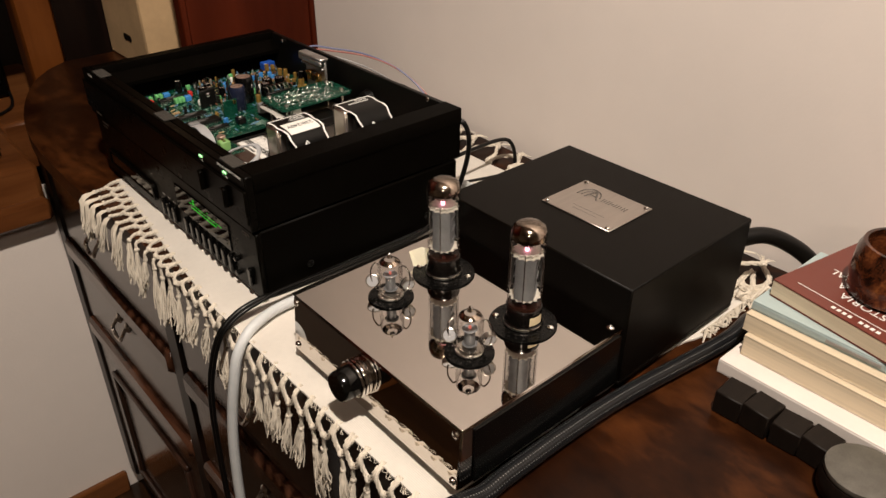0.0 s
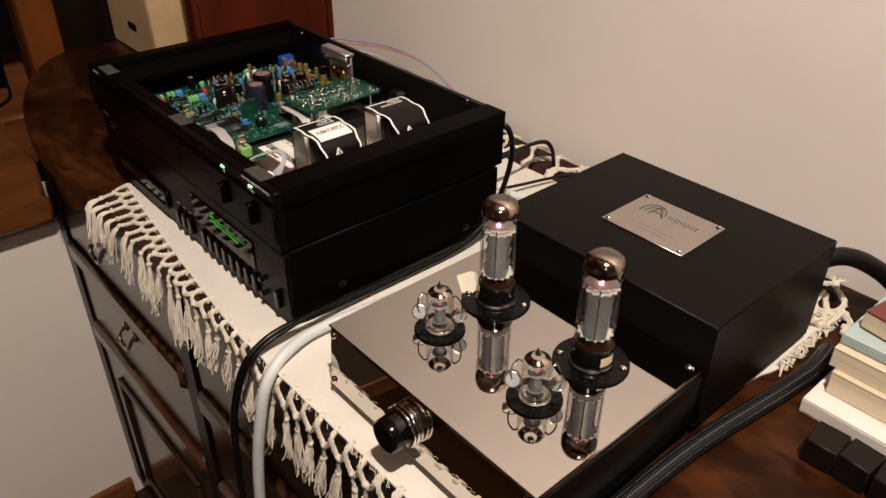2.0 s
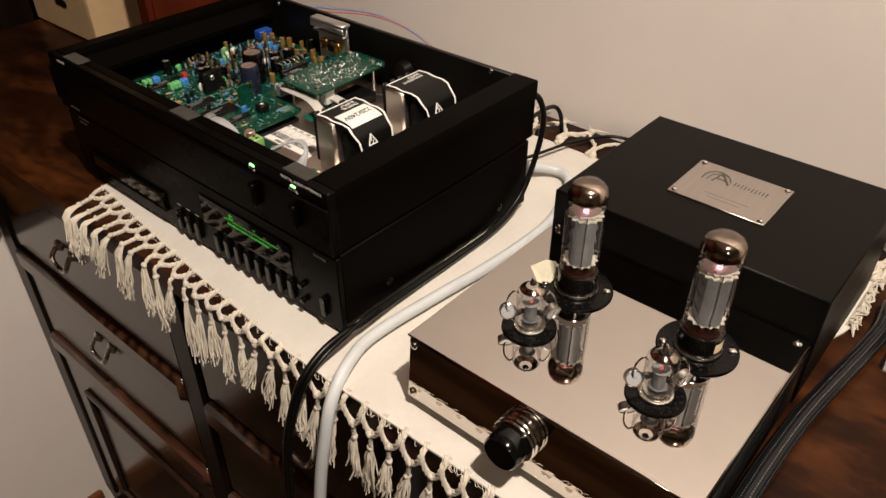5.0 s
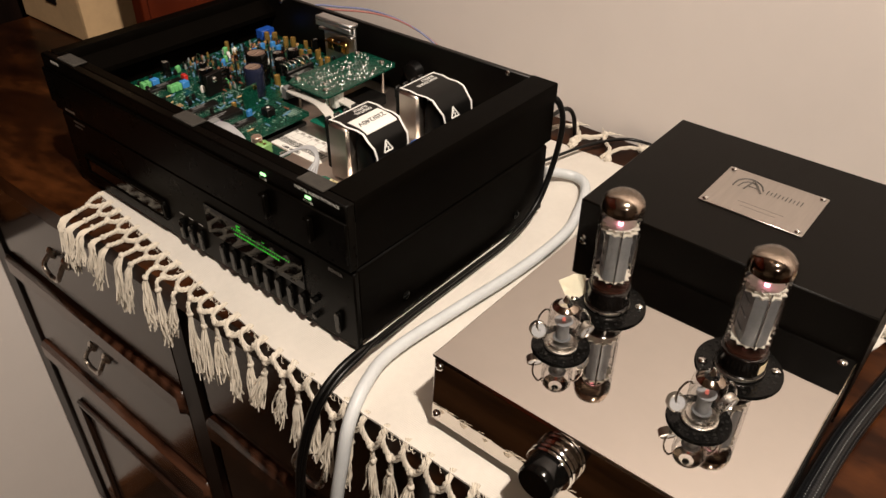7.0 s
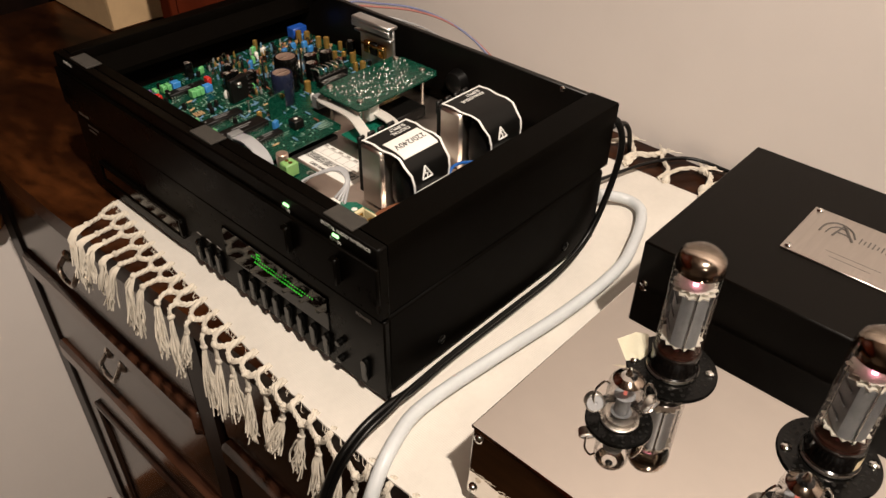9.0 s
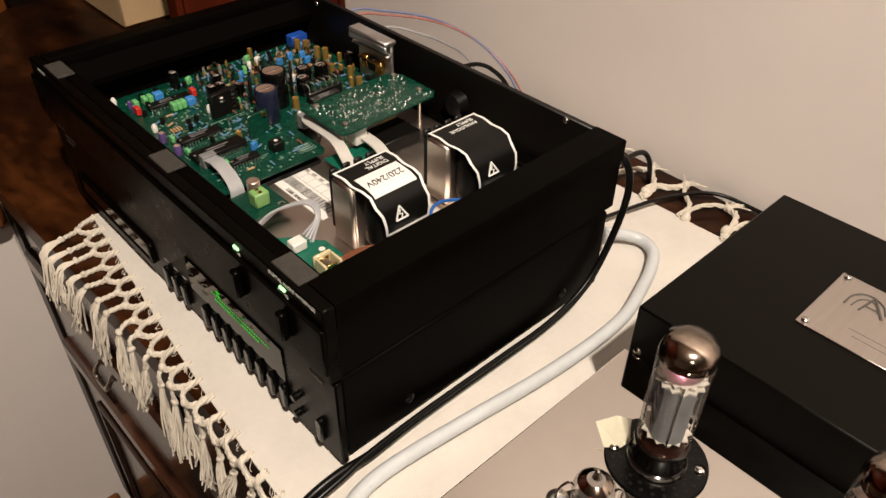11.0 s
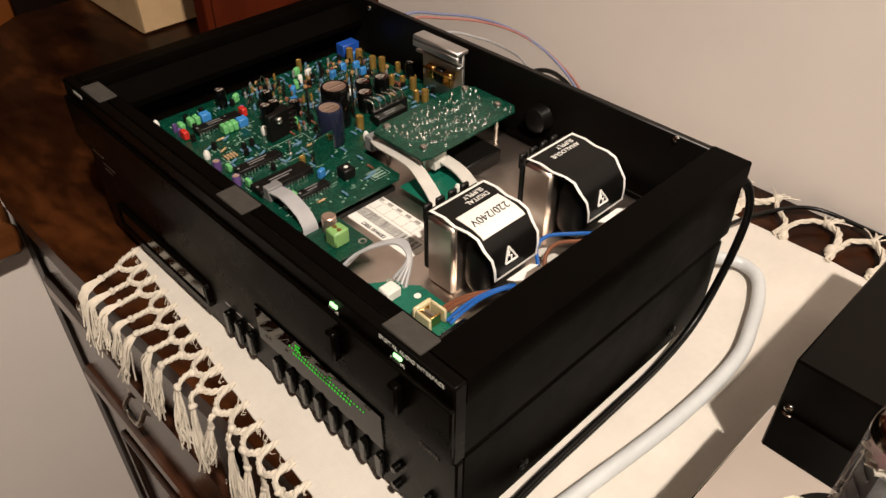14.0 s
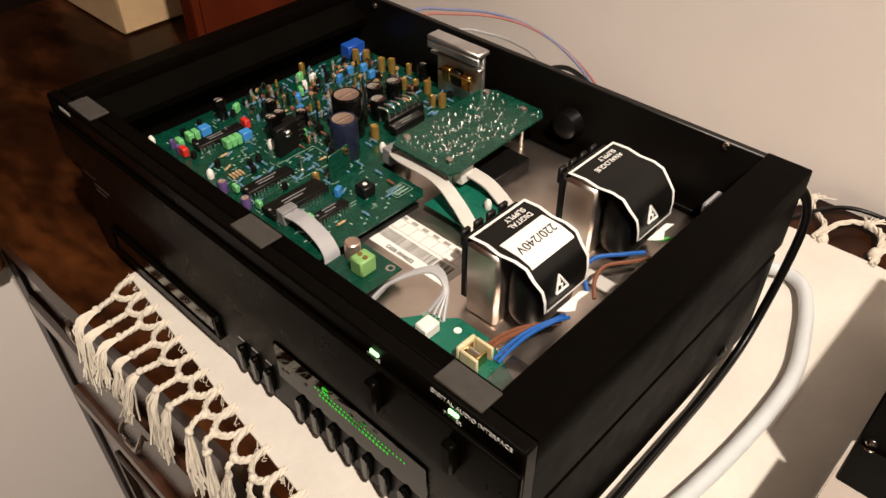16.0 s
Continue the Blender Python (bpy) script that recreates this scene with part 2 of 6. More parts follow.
AMBER = mat("dark_amber_resin", (0.022, 0.007, 0.004), 0.2, vary=0.3, scale=120)
CREAM = mat("cream_sticker", (0.60, 0.50, 0.32), 0.6, vary=0.08, scale=120)
PAGES = mat("book_page_edges", (0.66, 0.55, 0.40), 0.85, vary=0.10, scale=6, stretch=(1, 1, 90), bump=0.12, bump_scale=14)
MAROON = mat("maroon_book_cover", (0.13, 0.032, 0.022), 0.35, vary=0.08, scale=20, dirt=0.3)
PALEBLUE = mat("pale_blue_book_spine", (0.36, 0.44, 0.44), 0.45, vary=0.08, scale=30)
IVORY = mat("ivory_book_cover", (0.62, 0.52, 0.38), 0.5, vary=0.08, scale=30)
PINKWHITE = mat("white_book_cover", (0.72, 0.66, 0.62), 0.4, vary=0.04, scale=30)
BLOCKWOOD = mat("blackened_wood", (0.007, 0.0045, 0.0032), 0.5, spec=0.2, vary=0.3, scale=60, stretch=(1, 6, 1), bump=0.2, bump_scale=300)
STONE = mat("grey_stone_disc", (0.085, 0.078, 0.066), 0.35, vary=0.25, scale=90)
BURL = wood("burl_wood", (0.012, 0.004, 0.002), (0.08, 0.022, 0.008), (0.24, 0.085, 0.025), 0.2, 0.6, "x", 4.0)
# Near-black wood: the door leaf's shade is in the colour; pilasters share it.
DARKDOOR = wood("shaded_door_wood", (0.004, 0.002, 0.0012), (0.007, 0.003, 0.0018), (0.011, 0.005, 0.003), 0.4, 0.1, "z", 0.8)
BEIGE = mat("beige_board", (0.52, 0.35, 0.19), 0.7, vary=0.12, scale=14, bump=0.1, bump_scale=150)
DARK_THING = mat("dark_cloth_front", (0.010, 0.008, 0.007), 0.8, vary=0.2, scale=40)
LED = glow("green_white_led", (0.40, 1.0, 0.36), 1.8)
DISPLAY = glow("green_display_segment", (0.07, 1.0, 0.06), 0.22)
DISPLAY_DIM = glow("dim_green_digit", (0.07, 1.0, 0.06), 0.10)
WINDOW = mat("display_glass", (0.004, 0.004, 0.004), 0.04, spec=0.16, vary=0.1, scale=50)
HEATER = glow("pink_orange_heater", (1.0, 0.34, 0.46), 4.5)
HEATER_DIM = glow("dim_orange_heater", (1.0, 0.25, 0.18), 0.5)


def weave_material():
    """Plain-woven cotton: crossed threads as relief, with slubs."""
    m = mat("woven_cotton", (0.61, 0.57, 0.515), 0.95, vary=0.06, scale=25)
    nt = m.node_tree
    b = nt.nodes["Principled BSDF"]
    tc = nt.nodes.new("ShaderNodeTexCoord")
    heights = []
    for axis in ("X", "Y"):
        w = nt.nodes.new("ShaderNodeTexWave")
        w.bands_direction = axis
        w.inputs["Scale"].default_value, w.inputs["Distortion"].default_value, w.inputs["Detail Scale"].default_value = 190, 1.5, 0.6
        nt.links.new(tc.outputs["Object"], w.inputs["Vector"])
        heights.append(w.outputs["Fac"])
    add = nt.nodes.new("ShaderNodeMath")
    nt.links.new(heights[0], add.inputs[0]), nt.links.new(heights[1], add.inputs[1])
    bp = nt.nodes.new("ShaderNodeBump")
    bp.inputs["Strength"].default_value, bp.inputs["Distance"].default_value = 0.14, 0.0006
    nt.links.new(add.outputs[0], bp.inputs["Height"]), nt.links.new(bp.outputs[0], b.inputs["Normal"])
    b.inputs["Sheen Weight"].default_value = 0.15
    return m


def braid_material():
    """Black sleeve in a diamond weave, its glints painted as rows of pale dashes."""
    m = mat("braided_sleeve", (0.008, 0.008, 0.009), 0.30, spec=0.35, vary=0.3, scale=80)
    nt = m.node_tree
    b = nt.nodes["Principled BSDF"]
    uv = nt.nodes.new("ShaderNodeTexCoord")
    ck = nt.nodes.new("ShaderNodeTexChecker")
    ck.inputs["Scale"].default_value = 1.0
    ck.inputs["Color1"].default_value, ck.inputs["Color2"].default_value = (0.0015, 0.0015, 0.0018, 1), (0.011, 0.012, 0.014, 1)
    mp = nt.nodes.new("ShaderNodeMapping")
    mp.inputs["Rotation"].default_value = (0, 0, radians(45))
    mp.inputs["Scale"].default_value = (1.0, 1.0, 1.0)
    nt.links.new(uv.outputs["UV"], mp.inputs[0]), nt.links.new(mp.outputs[0], ck.inputs[0])
    sep = nt.nodes.new("ShaderNodeSeparateXYZ")
    nt.links.new(uv.outputs["UV"], sep.inputs[0])
    masks = []
    for out, times, less in ((0, 9 / 28, 0.12), (1, 0.71, 0.26)):
        chain = sep.outputs[out]
        for op, val in (("MULTIPLY", times), ("FRACT", 0), ("LESS_THAN", less)):
            n = nt.nodes.new("ShaderNodeMath")
            n.operation, n.inputs[1].default_value = op, val
            nt.links.new(chain, n.inputs[0])
            chain = n.outputs[0]
        masks.append(chain)
    both = nt.nodes.new("ShaderNodeMath")
    both.operation = "MULTIPLY"
    nt.links.new(masks[0], both.inputs[0]), nt.links.new(masks[1], both.inputs[1])
    glint = nt.nodes.new("ShaderNodeMixRGB")
    glint.inputs[2].default_value = (0.22, 0.23, 0.23, 1)
    nt.links.new(both.outputs[0], glint.inputs[0]), nt.links.new(ck.outputs[0], glint.inputs[1])
    nt.links.new(glint.outputs[0], b.inputs["Base Color"])
    bp = nt.nodes.new("ShaderNodeBump")
    bp.inputs["Strength"].default_value, bp.inputs["Distance"].default_value = 0.7, 0.0006
    nt.links.new(ck.outputs["Fac"], bp.inputs["Height"]), nt.links.new(bp.outputs[0], b.inputs["Normal"])
    return m


COTTON, BRAID = weave_material(), braid_material()

# ---- mesh helpers ----


def finish(bm, name, material, smooth=None):
    me = bpy.data.meshes.new(name)
    bmesh.ops.recalc_face_normals(bm, faces=bm.faces[:])
    bm.to_mesh(me)
    bm.free()
    me.materials.append(material)
    if smooth:
        me.shade_smooth()
        me.set_sharp_from_angle(angle=radians(smooth))
    return me


def thing(name, base, label, category, group="", kind=""):
    """A top-level Empty at the thing's base, in whose frame the parts are laid with world coordinates."""
    e = new(name)
    e.empty_display_size = 0.01
    e.location = base
    return tagged(e, label, category, group, kind)


def part(name, bm, material, parent, label="", smooth=40):
    """One mesh under a thing or a part; its vertices are in world coordinates."""
    ob = new(name, finish(bm, name, material, smooth))
    ob.parent = parent
    root = parent
    while root.parent:
        root = root.parent
    if parent is root:
        ob.matrix_parent_inverse = Matrix.Translation(-Vector(root.location))
    return tagged(ob, label)


def solo(name, bm, material, label, category, kind="", smooth=40, group=""):
    return tagged(new(name, finish(bm, name, material, smooth)), label, category, group, kind)


def box(x0, x1, y0, y1, z0, z1, bevel=0.0, bm=None, turn=None, segments=1):
    """An upright block, its edges rounded by bevel; turn: a matrix applied to it."""
    bm = bm or bmesh.new()
    vs = [bm.verts.new((x, y, z)) for z in (z0, z1) for x, y in ((x0, y0), (x1, y0), (x1, y1), (x0, y1))]
    fs = [bm.faces.new([vs[i] for i in f]) for f in ((3, 2, 1, 0), (4, 5, 6, 7), (0, 1, 5, 4), (1, 2, 6, 5), (2, 3, 7, 6), (3, 0, 4, 7))]
    if bevel:
        edges = {e for f in fs for e in f.edges}
        r = bmesh.ops.bevel(bm, geom=list(edges), offset=bevel, segments=segments, affect="EDGES", profile=0.5)
        vs = list({v for v in vs if v.is_valid} | set(r["verts"]))
    if turn is not None:
        bmesh.ops.transform(bm, matrix=turn, verts=[v for v in vs if v.is_valid])
    return bm


def lathe(profile, at=(0, 0, 0), seg=24, bm=None, turn=None):
    """A turned form: rows of (radius, height) about the upright through at; turn tips it about at."""
    bm = bm or bmesh.new()
    rings, made = [], []
    m = Matrix.Translation(at) @ (turn or Matrix())
    for r, z in profile:
        if r < 1e-6:
            ring = [bm.verts.new(m @ Vector((0, 0, z)))]
        else:
            ring = [bm.verts.new(m @ Vector((r * math.cos(2 * math.pi * i / seg), r * math.sin(2 * math.pi * i / seg), z))) for i in range(seg)]
        rings.append(ring)
    for a, b in zip(rings, rings[1:]):
        for i in range(seg):
            j = (i + 1) % seg
            if len(a) == 1 and len(b) == 1:
                continue
            if len(a) == 1:
                bm.faces.new((a[0], b[j], b[i]))
            elif len(b) == 1:
                bm.faces.new((a[i], a[j], b[0]))
            else:
                bm.faces.new((a[i], a[j], b[j], b[i]))
    return bm


def spline(points, steps=6):
    """Catmull-Rom through the points."""
    p = [Vector(q) for q in points]
    p = [p[0] * 2 - p[1]] + p + [p[-1] * 2 - p[-2]]
    out = []
    for i in range(1, len(p) - 2):
        for k in range(steps):
            t = k / steps
            a, b, c, d = p[i - 1], p[i], p[i + 1], p[i + 2]
            out.append(0.5 * ((2 * b) + (c - a) * t + (2 * a - 5 * b + 4 * c - d) * t * t + (3 * b - a - 3 * c + d) * t ** 3))
    return out + [p[-2]]


def tube(points, r, seg=10, steps=6, bm=None, ends=True, flat=None, uv=False):
    """A cord along a smooth line; flat: (width, thickness) for a ribbon; r may be a list for each point along."""
    bm = bm or bmesh.new()
    line = spline(points, steps) if steps else [Vector(q) for q in points]
    up = Vector((0, 0, 1))
    rings, lay, run = [], (bm.loops.layers.uv.verify() if uv else None), [0.0]
    side = None
    for i, q in enumerate(line):
        d = (line[min(i + 1, len(line) - 1)] - line[max(i - 1, 0)]).normalized()
        if side is None:
            side = d.cross(up) if abs(d.z) < 0.95 else d.cross(Vector((1, 0, 0)))
        side = (side - d * side.dot(d)).normalized()
        other = d.cross(side)
        rr = r if not isinstance(r, (list, tuple)) else r[0] + (r[1] - r[0]) * i / (len(line) - 1)
        if flat:
            ring = [q + side * (a * flat[0] / 2) + other * (b * flat[1] / 2) for a, b in ((-1, -1), (1, -1), (1, 1), (-1, 1))]
        else:
            ring = [q + (side * math.cos(2 * math.pi * k / seg) + other * math.sin(2 * math.pi * k / seg)) * rr for k in range(seg)]
        rings.append([bm.verts.new(v) for v in ring])
        if i:
            run.append(run[-1] + (q - line[i - 1]).length)
    n = len(rings[0])
    for i, (a, b) in enumerate(zip(rings, rings[1:])):
        for k in range(n):
            f = bm.faces.new((a[k], a[(k + 1) % n], b[(k + 1) % n], b[k]))
            if uv:
                for loop, (u, v) in zip(f.loops, ((k, run[i]), (k + 1, run[i]), (k + 1, run[i + 1]), (k, run[i + 1]))):
                    loop[lay].uv = (u / n * 28, v * 520)
    if ends:
        bm.faces.new(rings[0][::-1])
        bm.faces.new(rings[-1])
    return bm


def prism(outline, z0, z1, bevel=0.0, bm=None, turn=None):
    """An upright slab with the given outline."""
    bm = bm or bmesh.new()
    a = [bm.verts.new((x, y, z0)) for x, y in outline]
    b = [bm.verts.new((x, y, z1)) for x, y in outline]
    n = len(a)
    caps = [bm.faces.new(a[::-1]), bm.faces.new(b)]
    for i in range(n):
        bm.faces.new((a[i], a[(i + 1) % n], b[(i + 1) % n], b[i]))
    vs = a + b
    if bevel:
        r = bmesh.ops.bevel(bm, geom=[e for f in caps for e in f.edges], offset=bevel, segments=1, affect="EDGES", profile=0.5)
        vs = list({v for v in vs if v.is_valid} | set(r["verts"]))
    if turn is not None:
        bmesh.ops.transform(bm, matrix=turn, verts=[v for v in vs if v.is_valid])
    return bm


def lettering(name, words, size, place, reads, up, material, parent, align="LEFT", depth=0.00015, spacing=1.0):
    """Words in the built-in font, laid at place; reads and up are their directions."""
    cu = bpy.data.curves.new(name, "FONT")
    cu.body, cu.size, cu.extrude, cu.align_x, cu.space_character = words, size, depth, align, spacing
    tmp = bpy.data.objects.new(name, cu)
    scene.collection.objects.link(tmp)
    bpy.context.view_layer.update()
    me = bpy.data.meshes.new_from_object(tmp.evaluated_get(bpy.context.evaluated_depsgraph_get()))
    bpy.data.objects.remove(tmp)
    r, u = Vector(reads).normalized(), Vector(up).normalized()
    m = Matrix((r, u, r.cross(u))).transposed().to_4x4()
    m.translation = place
    me.transform(m)
    me.materials.clear()
    me.materials.append(material)
    ob = new(name, me)
    ob.parent = parent
    root = parent
    while root.parent:
        root = root.parent
    if parent is root:
        ob.matrix_parent_inverse = Matrix.Translation(-Vector(root.location))
    return ob


def screw(parent, at, turn, r=0.003, material=None, name="screw"):
    """A domed screw head with a cross slot; turn lays its axis."""
    bm = lathe([(r, -0.0006), (r, 0.0006), (r * 0.8, 0.0014), (r * 0.35, 0.0018), (r * 0.3, 0.0011), (0, 0.0010)], at, 14, turn=turn)
    return part(name, bm, material or CHROME, parent)


FACE_X = Matrix.Rotation(radians(-90), 4, "Y")  # axis towards -x
FACE_Y = Matrix.Rotation(radians(90), 4, "X")  # axis towards -y
UPRIGHT = Matrix()

# ---- room ----


def structure(name, bm, material, label, smooth=None):
    return solo(name, bm, material, label, name.split("_")[0], "structure", smooth)


FAR_Y = 0.77
structure("floor", box(-3.3, 1.2, -2.9, 1.9, FLOOR - 0.05, FLOOR), FLOORWOOD, "warm brown wooden floor of the room")
structure("ceiling", box(-3.4, 1.3, -3.0, 2.0, CEIL, CEIL + 0.08), CEILING, "plain pale ceiling over the room")
structure("wall_east", box(WALL_X, WALL_X + 0.12, -2.9, 1.7, FLOOR, CEIL), WALL, "off-white painted wall behind the sideboard")
structure("wall_south", box(-3.3, WALL_X, -3.0, -2.9, FLOOR, CEIL), WALL_ROOM, "brown painted wall at the end of the room")
structure("wall_west", box(-3.4, -3.3, -3.0, 1.9, FLOOR, CEIL), WALL_ROOM, "brown painted wall across the room")
structure("wall_north_dark", box(-3.3, -0.42, FAR_Y, FAR_Y + 0.12, FLOOR, 0.645), WALL_SHADE, "unseen low wall, darkened so that the polished amplifier mirrors dark")
structure("wall_north_low", box(-0.42, WALL_X, FAR_Y, FAR_Y + 0.12, FLOOR, 0.645), WALL, "off-white low wall beside the sideboard")
structure("wall_alcove", box(-3.3, WALL_X + 0.12, 1.7, 1.8, FLOOR, CEIL), WALL_SHADE, "wall behind the opening, its dimness put into the colour")
# Added out of view: shades the alcove and darkens the tabletop's reflection.
structure("wall_north_high", box(-3.3, 0.20, FAR_Y, FAR_Y + 0.12, 1.16, CEIL), REDWOOD, "unseen red-brown panel added above the opening to keep light off the alcove")
structure("baseboard", box(-3.3, -0.03, FAR_Y - 0.016, FAR_Y, FLOOR, -0.004, 0.004), ORANGE_X, "orange-brown wooden baseboard along the low wall", 40)
sill = thing("window_sill", (-1.2, 0.85, 0.645), "thick orange-brown wooden sill on the low wall", "sill", kind="structure")
part("board", box(-3.3, -0.024, FAR_Y - 0.02, FAR_Y + 0.58, 0.646, 0.748, 0.010), ORANGE_X, sill)
part("ledge", box(-3.3, -0.024, FAR_Y - 0.045, FAR_Y - 0.02, 0.646, 0.690, 0.008), ORANGE_X, sill)
part("inner_board", box(-0.0235, 0.120, FAR_Y + 0.195, FAR_Y + 0.58, 0.646, 0.746, 0.006), ORANGE_X, sill)
structure("trim_post", box(0.055, 0.122, 0.970, 1.020, 0.747, CEIL, 0.005), ORANGE, "orange-brown wooden post of the opening", 40)
# Upright red-brown wooden panel; the stiles and rails are added detail.
screen = thing("red_brown_panel", (0.337, 0.616, TOP), "red-brown wooden panel standing on the sideboard by the wall", "screen")
part("panel", box(0.2250, WALL_X - 0.013, 0.6075, 0.6240, TOP + 0.0125, 1.288, 0.001), REDWOOD, screen)
for a, b in ((0.2130, 0.2249), (WALL_X - 0.0129, WALL_X - 0.001)):
    part("stile", box(a, b, 0.6050, 0.6270, TOP + 0.0005, 1.30, 0.002), REDWOOD, screen)
for a, b in ((TOP + 0.0005, TOP + 0.0124), (1.2881, 1.30)):
    part("rail", box(0.2250, WALL_X - 0.013, 0.6050, 0.6270, a, b, 0.002), REDWOOD, screen)
structure("door_panel_dark", box(0.123, 0.260, 1.03, 1.06, FLOOR, 2.1, 0.004), DARKDOOR, "wooden door leaf with its shade put into a near-black colour", 40)
# dark cabinet far behind the sill
cab = thing("loudspeaker", (-0.15, 1.20, 0.748), "black box loudspeaker standing on the wooden sill", "loudspeaker")
part("cabinet", box(-0.30, 0.040, 1.115, 1.31, 0.7485, 1.25, 0.006), BLACK_SMOOTH, cab)
part("grille", box(-0.285, 0.025, 1.105, 1.1145, 0.78, 1.22, 0.003), DARK_THING, cab)
solo("thin_cable", tube([(-0.30, 1.02, 0.7505), (-0.16, 0.985, 0.7505), (-0.05, 1.00, 0.7505), (0.010, 1.035, 0.7505), (0.030, 1.08, 0.752), (0.035, 1.112, 0.758)], 0.0028), RUBBER, "thin black cable lying on the wooden sill", "cable")

low = thing("black_case", (-0.2, 0.85, 0.748), "low black case lying on the wooden sill", "case")
part("case_body", box(-0.36, -0.062, 0.800, 0.930, 0.7485, 0.792, 0.006), BLACK_SMOOTH, low)
part("case_lid", box(-0.362, -0.060, 0.798, 0.932, 0.7925, 0.801, 0.003), DARK_THING, low)

# lamps of the room, above the view
for lx, ly, r in ((-0.29, -0.75, 0.10), (-1.75, -1.95, 0.20)):
    lamp = thing("ceiling_lamp", (lx, ly, CEIL), "round ceiling lamp with a metal rim", "lamp")
    part("mount", lathe([(0, 0), (r * 0.4, 0), (r * 0.4, -0.05), (0, -0.05)], (lx, ly, CEIL), 24), CHROME, lamp)
    part("rim", lathe([(r * 0.9, -0.05), (r * 1.05, -0.05), (r * 1.05, -0.115), (r, -0.115), (r * 0.9, -0.05)], (lx, ly, CEIL), 32), CHROME, lamp)

# ---- sideboard ----
EDGE_X, FRONT_X = -0.055, -0.014
side = thing("sideboard", (0.2, 0.0, FLOOR), "dark glossy wooden sideboard with drawers and doors", "sideboard")


def edge_x(y):
    """The front edge of the tabletop, slightly skew to the wall."""
    return EDGE_X + 0.0150 * min(1.0, max(0.0, (0.42 - y) / 0.38))


def top_outline():
    pts = [(WALL_X - 0.002, -0.86), (WALL_X - 0.002, 0.3)]
    pts += [(WALL_X - 0.002, 0.958), (0.110, 0.950), (0.070, 0.920)]
    for i in range(9):
        y = 0.87 - 0.04 * i
        pts.append((EDGE_X + 0.060 * ((y - 0.5) / 0.306) ** 2.2, y))
    pts += [(edge_x(0.50 - 0.09 * k), 0.50 - 0.09 * k) for k in range(0, 10)]
    return pts + [(edge_x(-0.86), -0.86)]


part("tabletop", prism(top_outline(), 0.822, TOP, 0.005), TABLE, side, "dark brown polished tabletop with reddish grain")
part("moulding", box(FRONT_X - 0.008, 0.40, -0.84, 0.720, 0.806, 0.822, 0.004), RAIL, side)
part("carcass", box(FRONT_X + 0.012, WALL_X - 0.004, -0.84, 0.768, FLOOR + 0.06, 0.806, 0.002), TABLE_DARK, side)
part("plinth", box(FRONT_X + 0.03, WALL_X - 0.006, -0.83, 0.735, FLOOR, FLOOR + 0.06, 0.002), TABLE_DARK, side)


def pull(parent, y, z, x):
    """A bail handle: two rosettes and a hanging bow."""
    h = part("handle", lathe([(0, 0.004), (0.006, 0.003), (0.009, 0.0), (0.009, -0.002), (0, -0.002)], (x, y - 0.018, z), 14, turn=FACE_X), NICKEL, parent, "worn nickel bail handle")
    part("rosette", lathe([(0, 0.004), (0.006, 0.003), (0.009, 0.0), (0.009, -0.002), (0, -0.002)], (x, y + 0.018, z), 14, turn=FACE_X), NICKEL, h)
    part("bow", tube([(x - 0.003, y - 0.018, z), (x - 0.012, y - 0.019, z - 0.012), (x - 0.013, y - 0.010, z - 0.022), (x - 0.013, y + 0.010, z - 0.022), (x - 0.012, y + 0.019, z - 0.012), (x - 0.003, y + 0.018, z)], 0.0034, 8, 4), NICKEL, h)


for n, (y0, y1) in enumerate(((0.290, 0.722), (-0.190, 0.245), (-0.670, -0.235))):
    part("pilaster", box(FRONT_X - 0.004, FRONT_X + 0.012, y1 - (0.0 if n == 0 else -0.001), y1 + 0.044, FLOOR + 0.06, 0.806, 0.005), DARKDOOR, side)
    d1 = part("drawer", box(FRONT_X, FRONT_X + 0.012, y0 + 0.003, y1 - 0.003, 0.616, 0.800, 0.003), TABLE_DARK, side)
    part("rail", box(FRONT_X - 0.010, FRONT_X + 0.012, y0, y1, 0.575, 0.612, 0.006), RAIL, side)
    d2 = part("drawer", box(FRONT_X, FRONT_X + 0.012, y0 + 0.003, y1 - 0.003, 0.444, 0.571, 0.003), TABLE_DARK, side)
    part("rail", box(FRONT_X - 0.010, FRONT_X + 0.012, y0, y1, 0.405, 0.440, 0.006), RAIL, side)
    pull(d1, (y0 + y1) / 2 + 0.028, 0.690, FRONT_X - 0.001)
    pull(d2, (y0 + y1) / 2 + 0.004, 0.540, FRONT_X - 0.001)
    door = part("door", box(FRONT_X, FRONT_X + 0.012, y0 + 0.003, y1 - 0.003, FLOOR + 0.07, 0.401, 0.003), TABLE_DARK, side)
    fy0, fy1, fz0, fz1 = y0 + 0.055, y1 - 0.055, FLOOR + 0.12, 0.340
    for a, b, c, d in ((fy0, fy1, fz1 - 0.012, fz1), (fy0, fy1, fz0, fz0 + 0.012), (fy0, fy0 + 0.012, fz0 + 0.012, fz1 - 0.012), (fy1 - 0.012, fy1, fz0 + 0.012, fz1 - 0.012)):
        part("door_moulding", box(FRONT_X - 0.007, FRONT_X + 0.001, a, b, c, d, 0.003), TABLE_UP, door)

# ---- fringed table runner ----
rng = random.Random(5)
runner = thing("table_runner", (0.2, 0.03, TOP), "off-white woven cotton runner with knotted fringe on the sideboard", "table runner")


